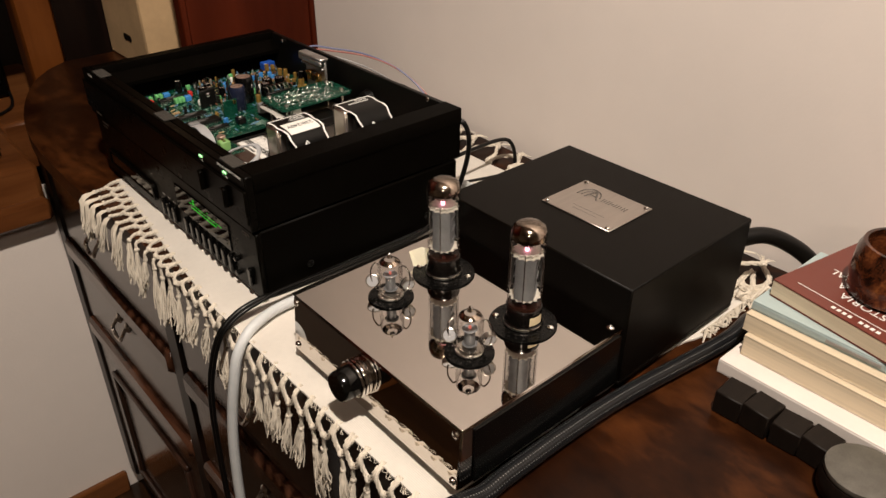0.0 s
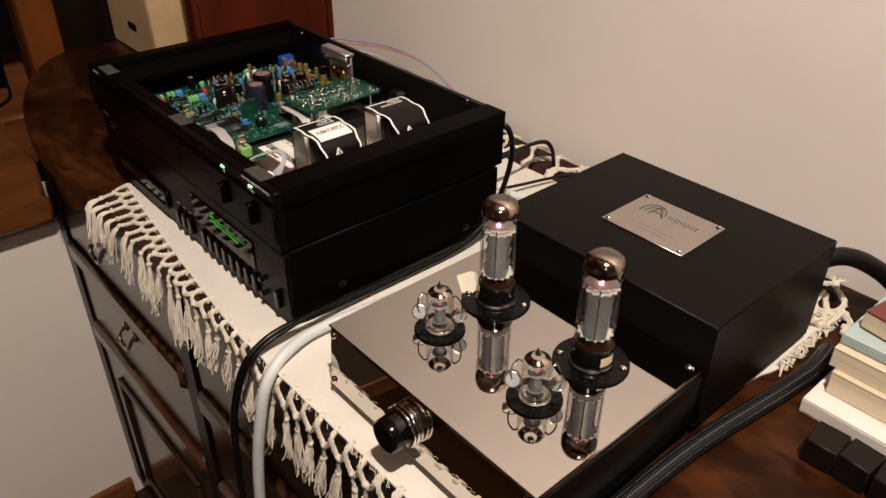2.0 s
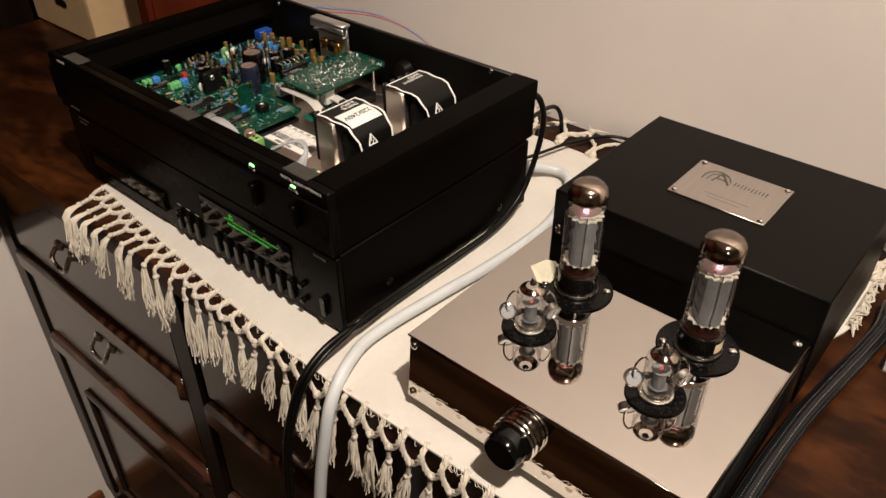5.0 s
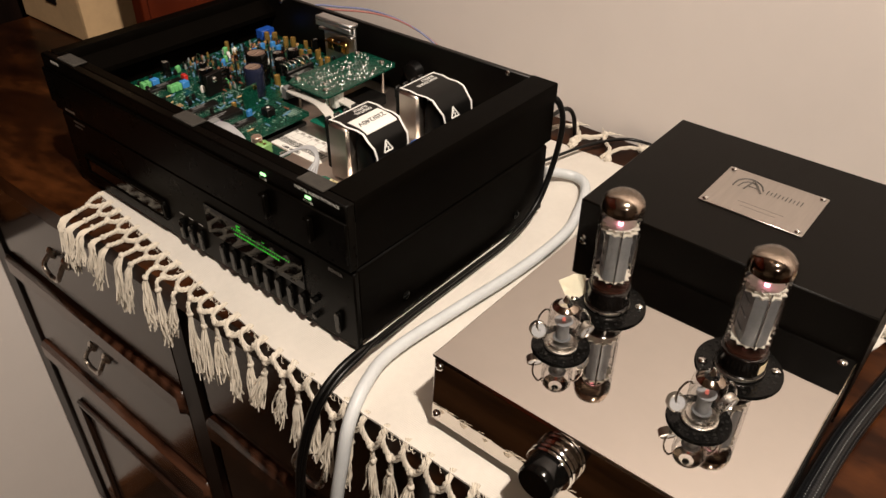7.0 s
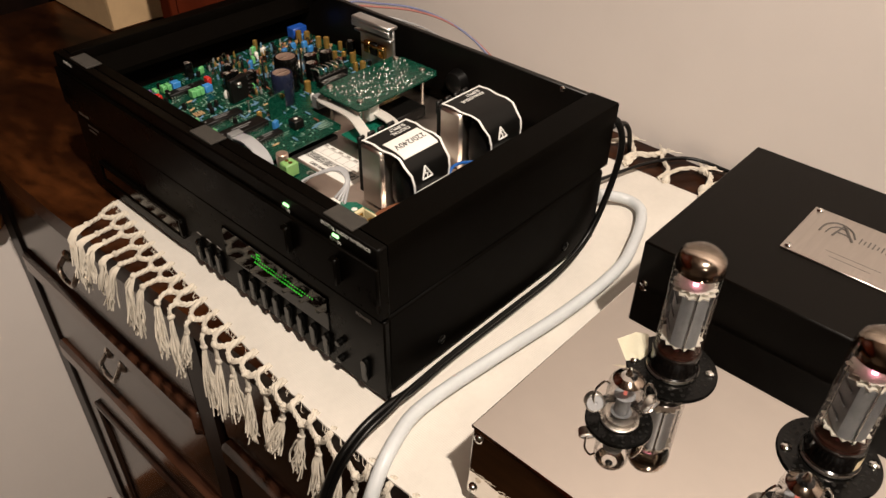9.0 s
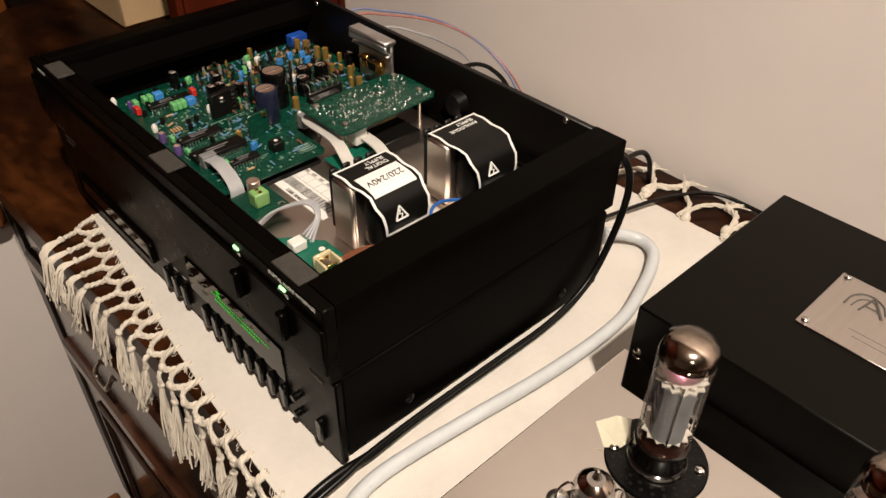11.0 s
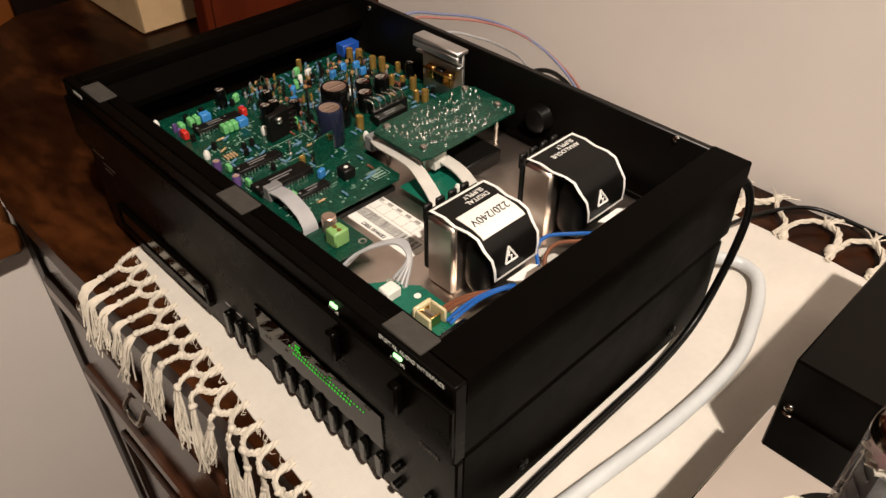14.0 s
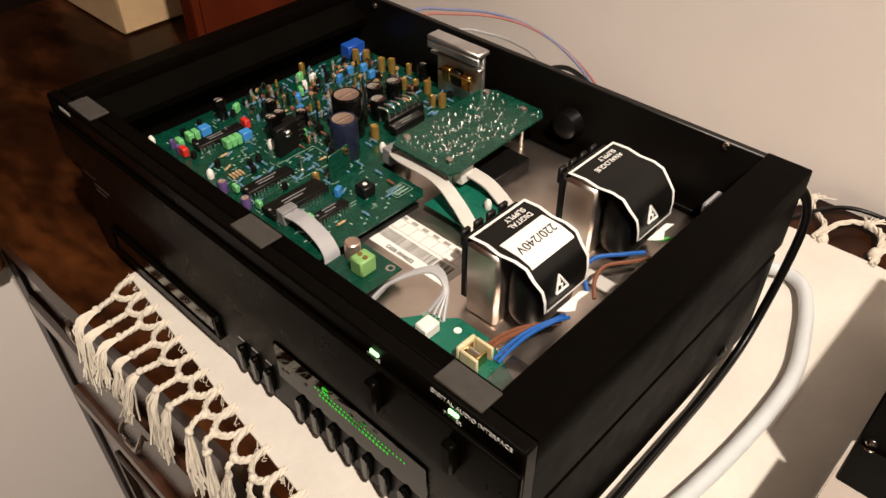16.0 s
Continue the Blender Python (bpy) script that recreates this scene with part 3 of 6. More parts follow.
def cloth_edge(y):
    """The front edge of the weave, a little skew to the table."""
    far = max(0.0, (y - 0.02) / 0.36)
    return -0.0430 + 0.037 * far ** 1.2 + 0.003 * max(0.0, -y - 0.04) / 0.27


def runner_cloth():
    bm = bmesh.new()
    ny, nx, rows = 90, 44, []
    for i in range(ny + 1):
        y = -0.307 + (0.378 + 0.307) * i / ny
        xa, xb = cloth_edge(y) + 0.0012 * noise.noise((y * 90, 3, 0)), 0.402 + 0.004 * noise.noise((y * 25, 7, 0))
        row = []
        for j in range(nx + 1):
            x = xa + (xb - xa) * j / nx
            yy = y + (0.004 * noise.noise((x * 40, 1, 5)) if i in (0, ny) else 0) - (0.013 * min(1.0, max(0.0, (x - 0.22) / 0.08)) if i == 0 else 0)
            row.append((x, yy, TOP + 0.0022 + 0.0006 * noise.noise((x * 22, y * 22, 0)) + 0.0003 * noise.noise((x * 70, y * 70, 3))))
        rows.append(row)
    top = [[bm.verts.new(p) for p in r] for r in rows]
    low = [[bm.verts.new((p[0], p[1], TOP + 0.0004)) for p in r] for r in rows]
    for i in range(ny):
        for j in range(nx):
            bm.faces.new((top[i][j], top[i][j + 1], top[i + 1][j + 1], top[i + 1][j]))
    for i in range(ny):
        for j in (0, nx):
            bm.faces.new((top[i][j], top[i + 1][j], low[i + 1][j], low[i][j]))
    for j in range(nx):
        for i in (0, ny):
            bm.faces.new((top[i][j], top[i][j + 1], low[i][j + 1], low[i][j]))
    return bm


part("weave", runner_cloth(), COTTON, runner, "plain-woven off-white cotton")


def drape(u, y):
    """A point u metres out from the weave's front edge: flat on the top, over the edge, then hanging."""
    e, lip = cloth_edge(y), edge_x(y) - 0.003
    flat = e - lip
    if u < flat:
        return Vector((e - u, y, TOP + 0.0022))
    v = u - flat
    if v < 0.0055:
        a = v / 0.0055 * math.pi / 2
        return Vector((lip - 0.0035 * math.sin(a), y, TOP + 0.002 - 0.0035 * (1 - math.cos(a))))
    return Vector((lip - 0.0035 - 0.0015 * math.sin((v - 0.0055) * 40), y, TOP - 0.0015 - (v - 0.0055)))


def knot(bm, at, r):
    for k in range(2):
        m = Matrix.Translation(at) @ Euler((rng.uniform(0, 3), rng.uniform(0, 3), rng.uniform(0, 3))).to_matrix().to_4x4() @ Matrix.Diagonal((1.15, 0.9, 0.8, 1))
        bmesh.ops.create_icosphere(bm, subdivisions=2, radius=r * (1 - 0.15 * k), matrix=Matrix.Translation((0, rng.uniform(-1, 1) * r * 0.3, rng.uniform(-1, 1) * r * 0.4)) @ m)


def cord(bm, pts, r):
    """Three twisted strands."""
    line = spline(pts, 4)
    for s in range(3):
        path = []
        for i, q in enumerate(line):
            a = i * 0.9 + s * 2.1
            path.append(q + Vector((0.0, math.cos(a), math.sin(a))) * r * 0.55 + Vector((math.sin(a) * r * 0.3, 0, 0)))
        tube(path, r * 0.62, 5, 0, bm)


PITCH = 0.0200
nodes = [0.372 - PITCH * i for i in range(34)]
for i, y in enumerate(nodes):
    y += rng.uniform(-0.0015, 0.0015)
    reach = 0.0165 + 0.0075 * min(1.0, max(0.0, (0.06 - y) / 0.10)) + rng.uniform(-0.002, 0.002)
    ky = y - PITCH / 2 + rng.uniform(-0.002, 0.002)
    bm = bmesh.new()
    kp = drape(reach, ky)
    for ya in (y, y - PITCH):
        bow = 0.35 if ya == y else -0.35
        pts = [drape(-0.003, ya + rng.uniform(-0.001, 0.001)), drape(reach * 0.40, ya - (ya - ky) * 0.04), drape(reach * 0.80, ya - (ya - ky) * 0.40), kp]
        cord(bm, pts, 0.0023)
    knot(bm, kp, 0.0034)
    part("mesh_knot", bm, COTTON_T, runner)
    # the tassel below the knot
    bm = bmesh.new()
    length = 0.048 + rng.uniform(-0.012, 0.016)
    sway, swing = rng.uniform(-0.012, 0.012), rng.uniform(0, 0.006)
    mid = drape(reach + 0.016, ky + sway * 0.25)
    cord(bm, [kp, drape(reach + 0.008, ky + sway * 0.1), mid], 0.0021)
    knot(bm, mid, 0.0030)
    for s in range(26):
        a, w = rng.uniform(0, 6.28), rng.uniform(0.1, 1.0)
        spread = 0.0075 * w
        ln = length * rng.uniform(0.72, 1.05)
        pts = []
        for k in range(5):
            f = k / 4
            q = drape(reach + 0.016 + ln * f, ky + sway * (0.25 + 0.75 * f))
            wob = 0.0008 + 0.0016 * f
            q += Vector((-abs(math.cos(a)) * spread * f ** 0.7 - swing * f + rng.uniform(-1, 1) * wob, math.sin(a) * spread * (0.25 + f ** 0.6) + rng.uniform(-1, 1) * wob, 0))
            pts.append(q)
        tube(pts, [0.00085, 0.00065], 4, 3, bm)
    part("tassel", bm, COTTON_T, runner, "frayed off-white cotton tassel")
    if i % 4 != 1:
        bm = bmesh.new()
        for s in range(rng.randint(3, 7)):
            yy, ln = y + rng.uniform(-0.010, 0.010), rng.uniform(0.004, 0.009)
            tube([drape(-0.001, yy), drape(0.001, yy - ln * 0.3), drape(0.0025 + rng.uniform(0, 0.003), yy - ln * 0.7), drape(0.001 + rng.uniform(0, 0.004), yy - ln)], 0.00022, 4, 3, bm)
        part("loose_threads", bm, COTTON_T, runner)
# knotted lace along the back edge
for i in range(13):
    y = 0.20 - 0.042 * i if i < 9 else -0.19 - 0.036 * (i - 9)
    bm = bmesh.new()
    c = Vector((0.404 + rng.uniform(-0.004, 0.003), y + rng.uniform(-0.006, 0.006), TOP + 0.004))
    long = rng.uniform(0.75, 1.15)
    for s in range(2):
        dy = 0.021 * (1 if s else -1)
        cord(bm, [c + Vector((-0.003, dy, 0)), c + Vector((0.014 * long, dy * rng.uniform(0.7, 1.1), 0.004)), c + Vector((0.030 * long, dy * rng.uniform(0.3, 0.7), 0.004)), c + Vector((0.040, 0.0, 0.003))], rng.uniform(0.0020, 0.0029))
    knot(bm, c + Vector((0.040, 0, 0.003)), 0.0045)
    knot(bm, c + Vector((0.003, 0.021, 0.001)), 0.0050)
    for s in range(8):
        a = rng.uniform(-0.012, 0.012)
        tube([c + Vector((0.038, 0, 0.003)), c + Vector((0.046, a * 0.6, 0.005)), c + Vector((0.055, a * 1.4, 0.001 + rng.uniform(0, 0.003)))], 0.0007, 4, 3, bm)
    part("lace_knot", bm, COTTON_T, runner)
# ragged near end by the power supply
bm = bmesh.new()
for s in range(110):
    x = rng.uniform(0.290, 0.402)
    l = rng.uniform(0.003, 0.010)
    y = -0.317
    tube([(x, y, TOP + 0.003), (x + rng.uniform(-0.006, 0.006), y - l * 0.5, TOP + 0.004 + rng.uniform(0, 0.004)), (x + rng.uniform(-0.012, 0.012), y - l, TOP + 0.0015)], 0.0008, 4, 3, bm)
part("frayed_end", bm, COTTON_T, runner)
bm = bmesh.new()
for s in range(9):
    x, y = rng.uniform(0.370, 0.410), rng.uniform(-0.335, -0.30)
    knot(bm, Vector((x, y, TOP + 0.004)), rng.uniform(0.003, 0.005))
    cord(bm, [(x, y, TOP + 0.004), (x + rng.uniform(-0.02, 0.02), y + rng.uniform(-0.015, 0.015), TOP + 0.010), (x + rng.uniform(-0.03, 0.03), y + rng.uniform(-0.02, 0.02), TOP + 0.004)], 0.0028)
part("bunched_lace", bm, COTTON_T, runner)

# ---- lower unit: disc player ----
Z0, SEAM, ZT, DEPTH, WIDE = 0.8515, 0.9325, 0.992, 0.264, 0.416
cdp = thing("disc_player", (0.13, 0.21, CLOTH), "black disc player with a green display under the open unit", "disc player")
part("case", box(0.004, DEPTH - 0.004, 0.0, WIDE, Z0 + 0.006, SEAM - 0.002, 0.002), BLACK, cdp, "black steel case")
part("front_panel", box(-0.001, 0.0045, -0.001, WIDE + 0.001, Z0 + 0.002, SEAM - 0.003, 0.0012), BLACK_SMOOTH, cdp, "satin black front panel")
for fx in (0.03, 0.23):
    for fy in (0.04, 0.37):
        part("foot", lathe([(0, 0), (0.012, 0), (0.013, 0.006), (0, 0.006)], (fx, fy, CLOTH + 0.0005), 18), RUBBER, cdp)
win = part("display_window", box(-0.0022, -0.0005, 0.057, 0.184, 0.8855, 0.9165, 0.0004), WINDOW, cdp, "glossy dark display window")
bm = bmesh.new()
for i in range(27):
    y = 0.1455 - (0.1455 - 0.073) * i / 26
    box(-0.0028, -0.0021, y - 0.0004, y + 0.0004, 0.9066, 0.9074, bm=bm)
    if i < 21:
        y = 0.1420 - 0.0028 * i
        box(-0.0028, -0.0021, y - 0.0006, y + 0.0006, 0.9018, 0.9032, bm=bm)
part("lit_dots", bm, DISPLAY, win, "lit green display dots", None)
bm = bmesh.new()
for a, b, c, d in ((0.1340, 0.1385, 0.9125, 0.9132), (0.1378, 0.1385, 0.9093, 0.9127), (0.1340, 0.1385, 0.9088, 0.9095)):
    box(-0.0028, -0.0021, a, b, c, d, bm=bm)
part("lit_bracket", bm, DISPLAY, win, "lit green display bracket", None)
part("lit_dash", box(-0.0028, -0.0021, 0.1025, 0.1055, 0.9107, 0.9114), DISPLAY_DIM, win, "lit green display dash", None)
tray = part("disc_tray", box(-0.0035, 0.002, 0.256, 0.384, 0.872, 0.886, 0.001), BLACK_GLOSS, cdp, "glossy black disc drawer")
for a, b, c, d in ((0.250, 0.390, 0.887, 0.8895), (0.250, 0.390, 0.8685, 0.871), (0.250, 0.2535, 0.871, 0.887), (0.3865, 0.390, 0.871, 0.887)):
    part("tray_frame", box(-0.0045, 0.001, a, b, c, d, 0.0006), BLACK_SMOOTH, tray)
BUTTONS = (0.2255, 0.2110, 0.1965) + tuple(0.1648 - 0.01496 * i for i in range(8))
for y in BUTTONS:
    bm = prism([(0.0027 * math.cos(a) + y, 0.0027 * math.sin(a) + (0.8790 if math.sin(a) >= 0 else 0.8625)) for a in [2 * math.pi * k / 20 for k in range(20)]], 0.0, 0.0042, 0.0009,
               turn=Matrix(((0, 0, -1, -0.001), (1, 0, 0, 0), (0, 1, 0, 0), (0, 0, 0, 1))))
    part("push_button", bm, BLACK_GLOSS, cdp)
for z in (0.8830, 0.8665):
    part("small_button", lathe([(0, 0.0050), (0.0022, 0.0048), (0.0028, 0.0042), (0.0028, 0.0), (0, 0)], (-0.001, 0.0450, z), 14, turn=FACE_X), BLACK_GLOSS, cdp)
bm = prism([(0.0027 * math.cos(a) + 0.0185, 0.0027 * math.sin(a) + (0.8815 if math.sin(a) >= 0 else 0.8660)) for a in [2 * math.pi * k / 20 for k in range(20)]], 0.0, 0.004, 0.0006,
           turn=Matrix(((0, 0, -1, -0.001), (1, 0, 0, 0), (0, 1, 0, 0), (0, 0, 0, 1))))
part("power_button", bm, BLACK_GLOSS, cdp)
lettering("power_lettering", "POWER", 0.0044, (-0.0013, 0.0265, 0.9215), (0, -1, 0), (0, 0, 1), PANELTEXT, cdp)
for y, w, z in ((0.395, 0.020, 0.924), (0.395, 0.014, 0.919)):
    part("faint_mark", box(-0.0014, -0.0008, y - w, y, z, z + 0.0020), FADED, cdp, smooth=None)
for y in BUTTONS[:3]:
    part("faint_mark", box(-0.0014, -0.0008, y - 0.003, y + 0.003, 0.8862, 0.8870), FADED, cdp, smooth=None)
for x, z in ((0.213, 0.8745), (0.056, 0.8745)):
    screw(cdp, (x, -0.0004, z), FACE_Y, 0.0042, BLACK_GLOSS)

# ---- upper unit: audio interface with its lid off ----
dac = thing("audio_interface", (0.13, 0.21, SEAM), "black audio interface with its lid off, circuit boards showing", "audio interface")
part("front_panel", box(-0.0045, 0.0045, -0.002, WIDE + 0.001, SEAM + 0.001, ZT, 0.0012), BLACK_SMOOTH, dac, "satin black front panel")
part("front_step", box(-0.0072, -0.0040, -0.0025, WIDE + 0.0015, SEAM + 0.010, ZT - 0.0135, 0.001), BLACK_SMOOTH, dac)
part("front_rim", box(0.0046, 0.0150, 0.026, 0.401, ZT - 0.014, ZT - 0.0006, 0.001), BLACK, dac)


def profile_bar(rows, x0, x1):
    """A bar along x with the outline rows of (y, z)."""
    bm = bmesh.new()
    a = [bm.verts.new((x0, y, z)) for y, z in rows]
    b = [bm.verts.new((x1, y, z)) for y, z in rows]
    bm.faces.new(a), bm.faces.new(b[::-1])
    for i in range(len(rows)):
        j = (i + 1) % len(rows)
        bm.faces.new((a[i], a[j], b[j], b[i]))
    return bm


part("side_rail", profile_bar([(0.0, SEAM + 0.001), (0.0, ZT - 0.018), (-0.0016, ZT - 0.0172), (-0.0016, ZT - 0.001), (-0.0008, ZT), (0.0255, ZT), (0.0265, ZT - 0.001), (0.0265, ZT - 0.004), (0.008, ZT - 0.006), (0.008, SEAM + 0.001)], 0.0046, DEPTH), BLACK, dac, "wide black side rail")
part("side_rail", profile_bar([(WIDE, SEAM + 0.001), (WIDE, ZT - 0.001), (WIDE - 0.001, ZT), (0.4015, ZT), (0.401, ZT - 0.001), (0.401, ZT - 0.010), (0.386, ZT - 0.020), (0.384, ZT - 0.021), (0.384, ZT - 0.026), (0.400, ZT - 0.028), (0.400, SEAM + 0.001)], 0.0046, DEPTH), BLACK, dac, "wide stepped black side rail")
part("back_panel", box(DEPTH - 0.0055, DEPTH, 0.0085, 0.3995, SEAM + 0.001, ZT - 0.0004, 0.0008), BLACK_SATIN, dac)
part("back_lip", box(DEPTH - 0.018, DEPTH - 0.0056, 0.0275, 0.383, 0.9365, 0.9415, 0.001), BLACK, dac)
BASE = 0.9365
part("base_plate", box(0.0050, DEPTH - 0.0060, 0.0085, 0.3995, SEAM + 0.0012, BASE, 0.0005), STEEL, dac, "dull zinc-plated base plate")
for y0, y1 in ((0.024, 0.052), (0.176, 0.204), (0.360, 0.390)):
    part("felt_pad", box(-0.0015, 0.0125, y0, y1, ZT - 0.0004, ZT + 0.0014, 0.0005), GREYPAD, dac, "dull grey pad")
for y in (0.0863, 0.0365):
    led = part("indicator_light", box(-0.0058, -0.0040, y - 0.0030, y + 0.0030, ZT - 0.0088, ZT - 0.0064, 0.0006), LED, dac, "lit green indicator light")
    for zz in (SEAM + 0.032,):
        part("rotary_lever", box(-0.0125, -0.0070, y - 0.0055, y + 0.0015, zz - 0.015, zz + 0.006, 0.0012), BLACK_SMOOTH, dac, "black square lever knob")
lettering("power_lettering", "POWER", 0.0030, (-0.0047, 0.0425, ZT - 0.0128), (0, -1, 0), (0, 0, 1), PANELTEXT, dac)
lettering("phase_lettering", "PHASE", 0.0030, (-0.0047, 0.0918, ZT - 0.0128), (0, -1, 0), (0, 0, 1), PANELTEXT, dac)
lettering("front_lettering", "DIGITAL AUDIO INTERFACE", 0.0036, (-0.0047, 0.0505, ZT - 0.0042), (0, -1, 0), (0, 0, 1), PANELTEXT, dac, spacing=1.02)
for y, w, z in ((0.398, 0.014, ZT - 0.004), (0.398, 0.018, SEAM + 0.006)):
    part("maker_mark", box(-0.0048, -0.0042, y - w, y, z - 0.0012, z + 0.0012), PANELTEXT, dac, "pale maker's mark", None)
for x, y, z in ((DEPTH - 0.0056, 0.050, 0.9885), (DEPTH - 0.0056, 0.372, 0.985)):
    screw(dac, (x, y, z), FACE_X, 0.0026)
socket = part("mains_bushing", lathe([(0, 0.012), (0.006, 0.012), (0.010, 0.009), (0.012, 0.0), (0, 0)], (DEPTH - 0.0058, 0.165, 0.958), 20, turn=FACE_X), RUBBER, dac)

# main circuit board
ZP = 0.9485
board = part("main_board", prism([(0.036, 0.3835), (0.036, 0.190), (0.131, 0.190), (0.135, 0.194), (0.135, 0.236), (0.246, 0.236), (0.246, 0.3835)], ZP - 0.0016, ZP, 0.0), PCB, dac, "green main circuit board full of components", None)
# Black sheet on the base plate darkens the gap below the board, like shadow.
part("board_shadow_sheet", box(0.040, 0.130, 0.193, 0.380, BASE + 0.0003, BASE + 0.004, 0.0005), CHIP, dac, "black sheet standing in for the shadow under the main board")
small = part("raised_board", prism([(0.138, 0.174), (0.146, 0.171), (0.236, 0.174), (0.242, 0.180), (0.242, 0.222), (0.235, 0.232), (0.148, 0.230), (0.138, 0.225)], 0.9670, 0.9686), PCB, dac, "green board with soldered pins upward", None)
teal = part("bare_board", box(0.128, 0.168, 0.138, 0.186, 0.9435, 0.9450, 0.0004), PCB_TEAL, dac, "small teal circuit board", None)
frontb = part("mains_board", prism([(0.0335, 0.143), (0.0335, 0.046), (0.052, 0.046), (0.066, 0.075), (0.066, 0.098), (0.060, 0.104), (0.060, 0.110), (0.043, 0.122), (0.038, 0.143)], 0.9445, 0.9460), PCB_TEAL, dac, "narrow teal board along the front", None)
termb = part("terminal_board", box(0.040, 0.073, 0.150, 0.186, 0.9445, 0.9460, 0.0004), PCB, dac, "small green terminal board", None)
under = part("transistor_block", box(0.168, 0.214, 0.166, 0.196, BASE + 0.0004, 0.948, 0.001), CHIP, dac)
for x, y in ((0.234, 0.190), (0.150, 0.184), (0.234, 0.225), (0.150, 0.224)):
    part("spacer_post", lathe([(0.0017, 0), (0.0017, 0.9668 - BASE)], (x, y, BASE), 10), NICKEL, dac)
    part("screw", lathe([(0, 0.0020), (0.0025, 0.0016), (0.0033, 0.0), (0.0033, -0.0004), (0, -0.0004)], (x, y, 0.9688), 14), NICKEL, dac)


def chip(x0, x1, y, w, z=ZP, legs=True, name="chip", h=0.0050):
    """A dual-in-line chip along x, with its legs."""
    c = part(name, box(x0, x1, y - w / 2, y + w / 2, z + 0.0012, z + h, 0.0005, segments=1), CHIP, board, "black dual-in-line chip")
    bm = bmesh.new()
    n = max(4, int((x1 - x0) / 0.00254))
    for i in range(n):
        x = x0 + (x1 - x0) * (i + 0.5) / n
        for s in (-1, 1):
            yy = y + s * w / 2
            box(x - 0.0006, x + 0.0006, min(yy, yy + s * 0.0010), max(yy, yy + s * 0.0010), z + 0.0002, z + 0.0032, bm=bm)
    part("lead_frame", bm, SOLDER, c, "", None)
    part("orientation_notch", lathe([(0, 0.0002), (0.0010, 0.0002), (0.0010, -0.0002), (0, -0.0002)], (x0 + 0.002, y, z + h), 10), GREY_PL, c, "", None)
    bm = bmesh.new()
    for i in range(2):
        box(x0 + (x1 - x0) * 0.28, x0 + (x1 - x0) * (0.72 - 0.1 * i), y + 0.0012 - i * 0.0028, y + 0.0022 - i * 0.0028, z + h - 0.0001, z + h + 0.00012, bm=bm)
    part("faded_print", bm, GREY_PL, c, "", None)
    return c


def radial(x, y, r, h, sleeve, name="capacitor", z=ZP, top=None):
    """An upright can capacitor with a bare aluminium top."""
    c = part(name, lathe([(r * 0.94, 0.0002), (r, 0.0012), (r, h - 0.0012), (r * 0.93, h), (r * 0.80, h)], (x, y, z), 20), sleeve, board)
    part("can_top", lathe([(r * 0.82, h - 0.0002), (r * 0.7, h - 0.0005), (0, h - 0.0005)], (x, y, z), 20), top or CAPTOP, c)
    part("vent_score", box(x - r * 0.6, x + r * 0.6, y - r * 0.04, y + r * 0.04, z + h - 0.0006, z + h - 0.0002, turn=None), SOLDER, c, "", None)
    return c


def film(x, y, w, d, h, material, turn=0, name="film_capacitor", z=ZP):
    m = Matrix.Translation((x, y, 0)) @ Matrix.Rotation(radians(turn), 4, "Z")
    return part(name, box(-w / 2, w / 2, -d / 2, d / 2, z + 0.0006, z + 0.0006 + h, 0.0005, turn=m, segments=1), material, board)


def resistor(x, y, turn, material, z=ZP):
    m = Matrix.Translation((x, y, z + 0.0013)) @ Matrix.Rotation(radians(turn), 4, "Z") @ Matrix.Rotation(radians(90), 4, "Y") @ Matrix.Scale(0.85, 4)
    bm = lathe([(0, -0.0032), (0.0010, -0.0031), (0.0012, -0.0022), (0.0009, -0.0016), (0.0009, 0.0016), (0.0012, 0.0022), (0.0010, 0.0031), (0, 0.0032)], (0, 0, 0), 8)
    for s in (-1, 1):
        tube([(0, 0, s * 0.003), (0, 0, s * 0.005)], 0.0003, 5, 1, bm)
    bmesh.ops.transform(bm, matrix=m, verts=bm.verts[:])
    return part("resistor", bm, material, board)


chip(0.0455, 0.0900, 0.2435, 0.0140, h=0.0058)
chip(0.0490, 0.0865, 0.2735, 0.0090)
chip(0.0630, 0.0885, 0.2180, 0.0070)
chip(0.0570, 0.0960, 0.3440, 0.0090)
chip(0.1660, 0.1960, 0.2560, 0.0080, h=0.008)
for x, y in ((0.0425, 0.2880), (0.0425, 0.2620), (0.0565, 0.2270), (0.0480, 0.3590), (0.0475, 0.3500), (0.102, 0.3480)):
    radial(x, y, 0.0031 if y < 0.3 else 0.0020, 0.0088 if y < 0.3 else 0.0065, PURPLE, top=CAPTOP if y < 0.3 else PURPLE)
for x, y, t in ((0.0480, 0.2820, 0), (0.0480, 0.2560, 0), (0.0620, 0.2210, 0)):
    film(x, y, 0.0030, 0.0055, 0.0055, GREEN, t)
for x, y, m_ in ((0.052, 0.356, GREEN), (0.061, 0.3575, GREEN), (0.066, 0.3575, GREEN), (0.0735, 0.3575, BLUE), (0.0480, 0.3440, RED), (0.100, 0.3440, RED), (0.0745, 0.3305, GREEN), (0.0790, 0.3305, GREEN), (0.0835, 0.3305, GREEN), (0.0905, 0.3305, BLUE)):
    film(x, y, 0.0042 if m_ is GREEN else 0.0080 if m_ is BLUE else 0.0045, 0.0070, 0.0068, m_)
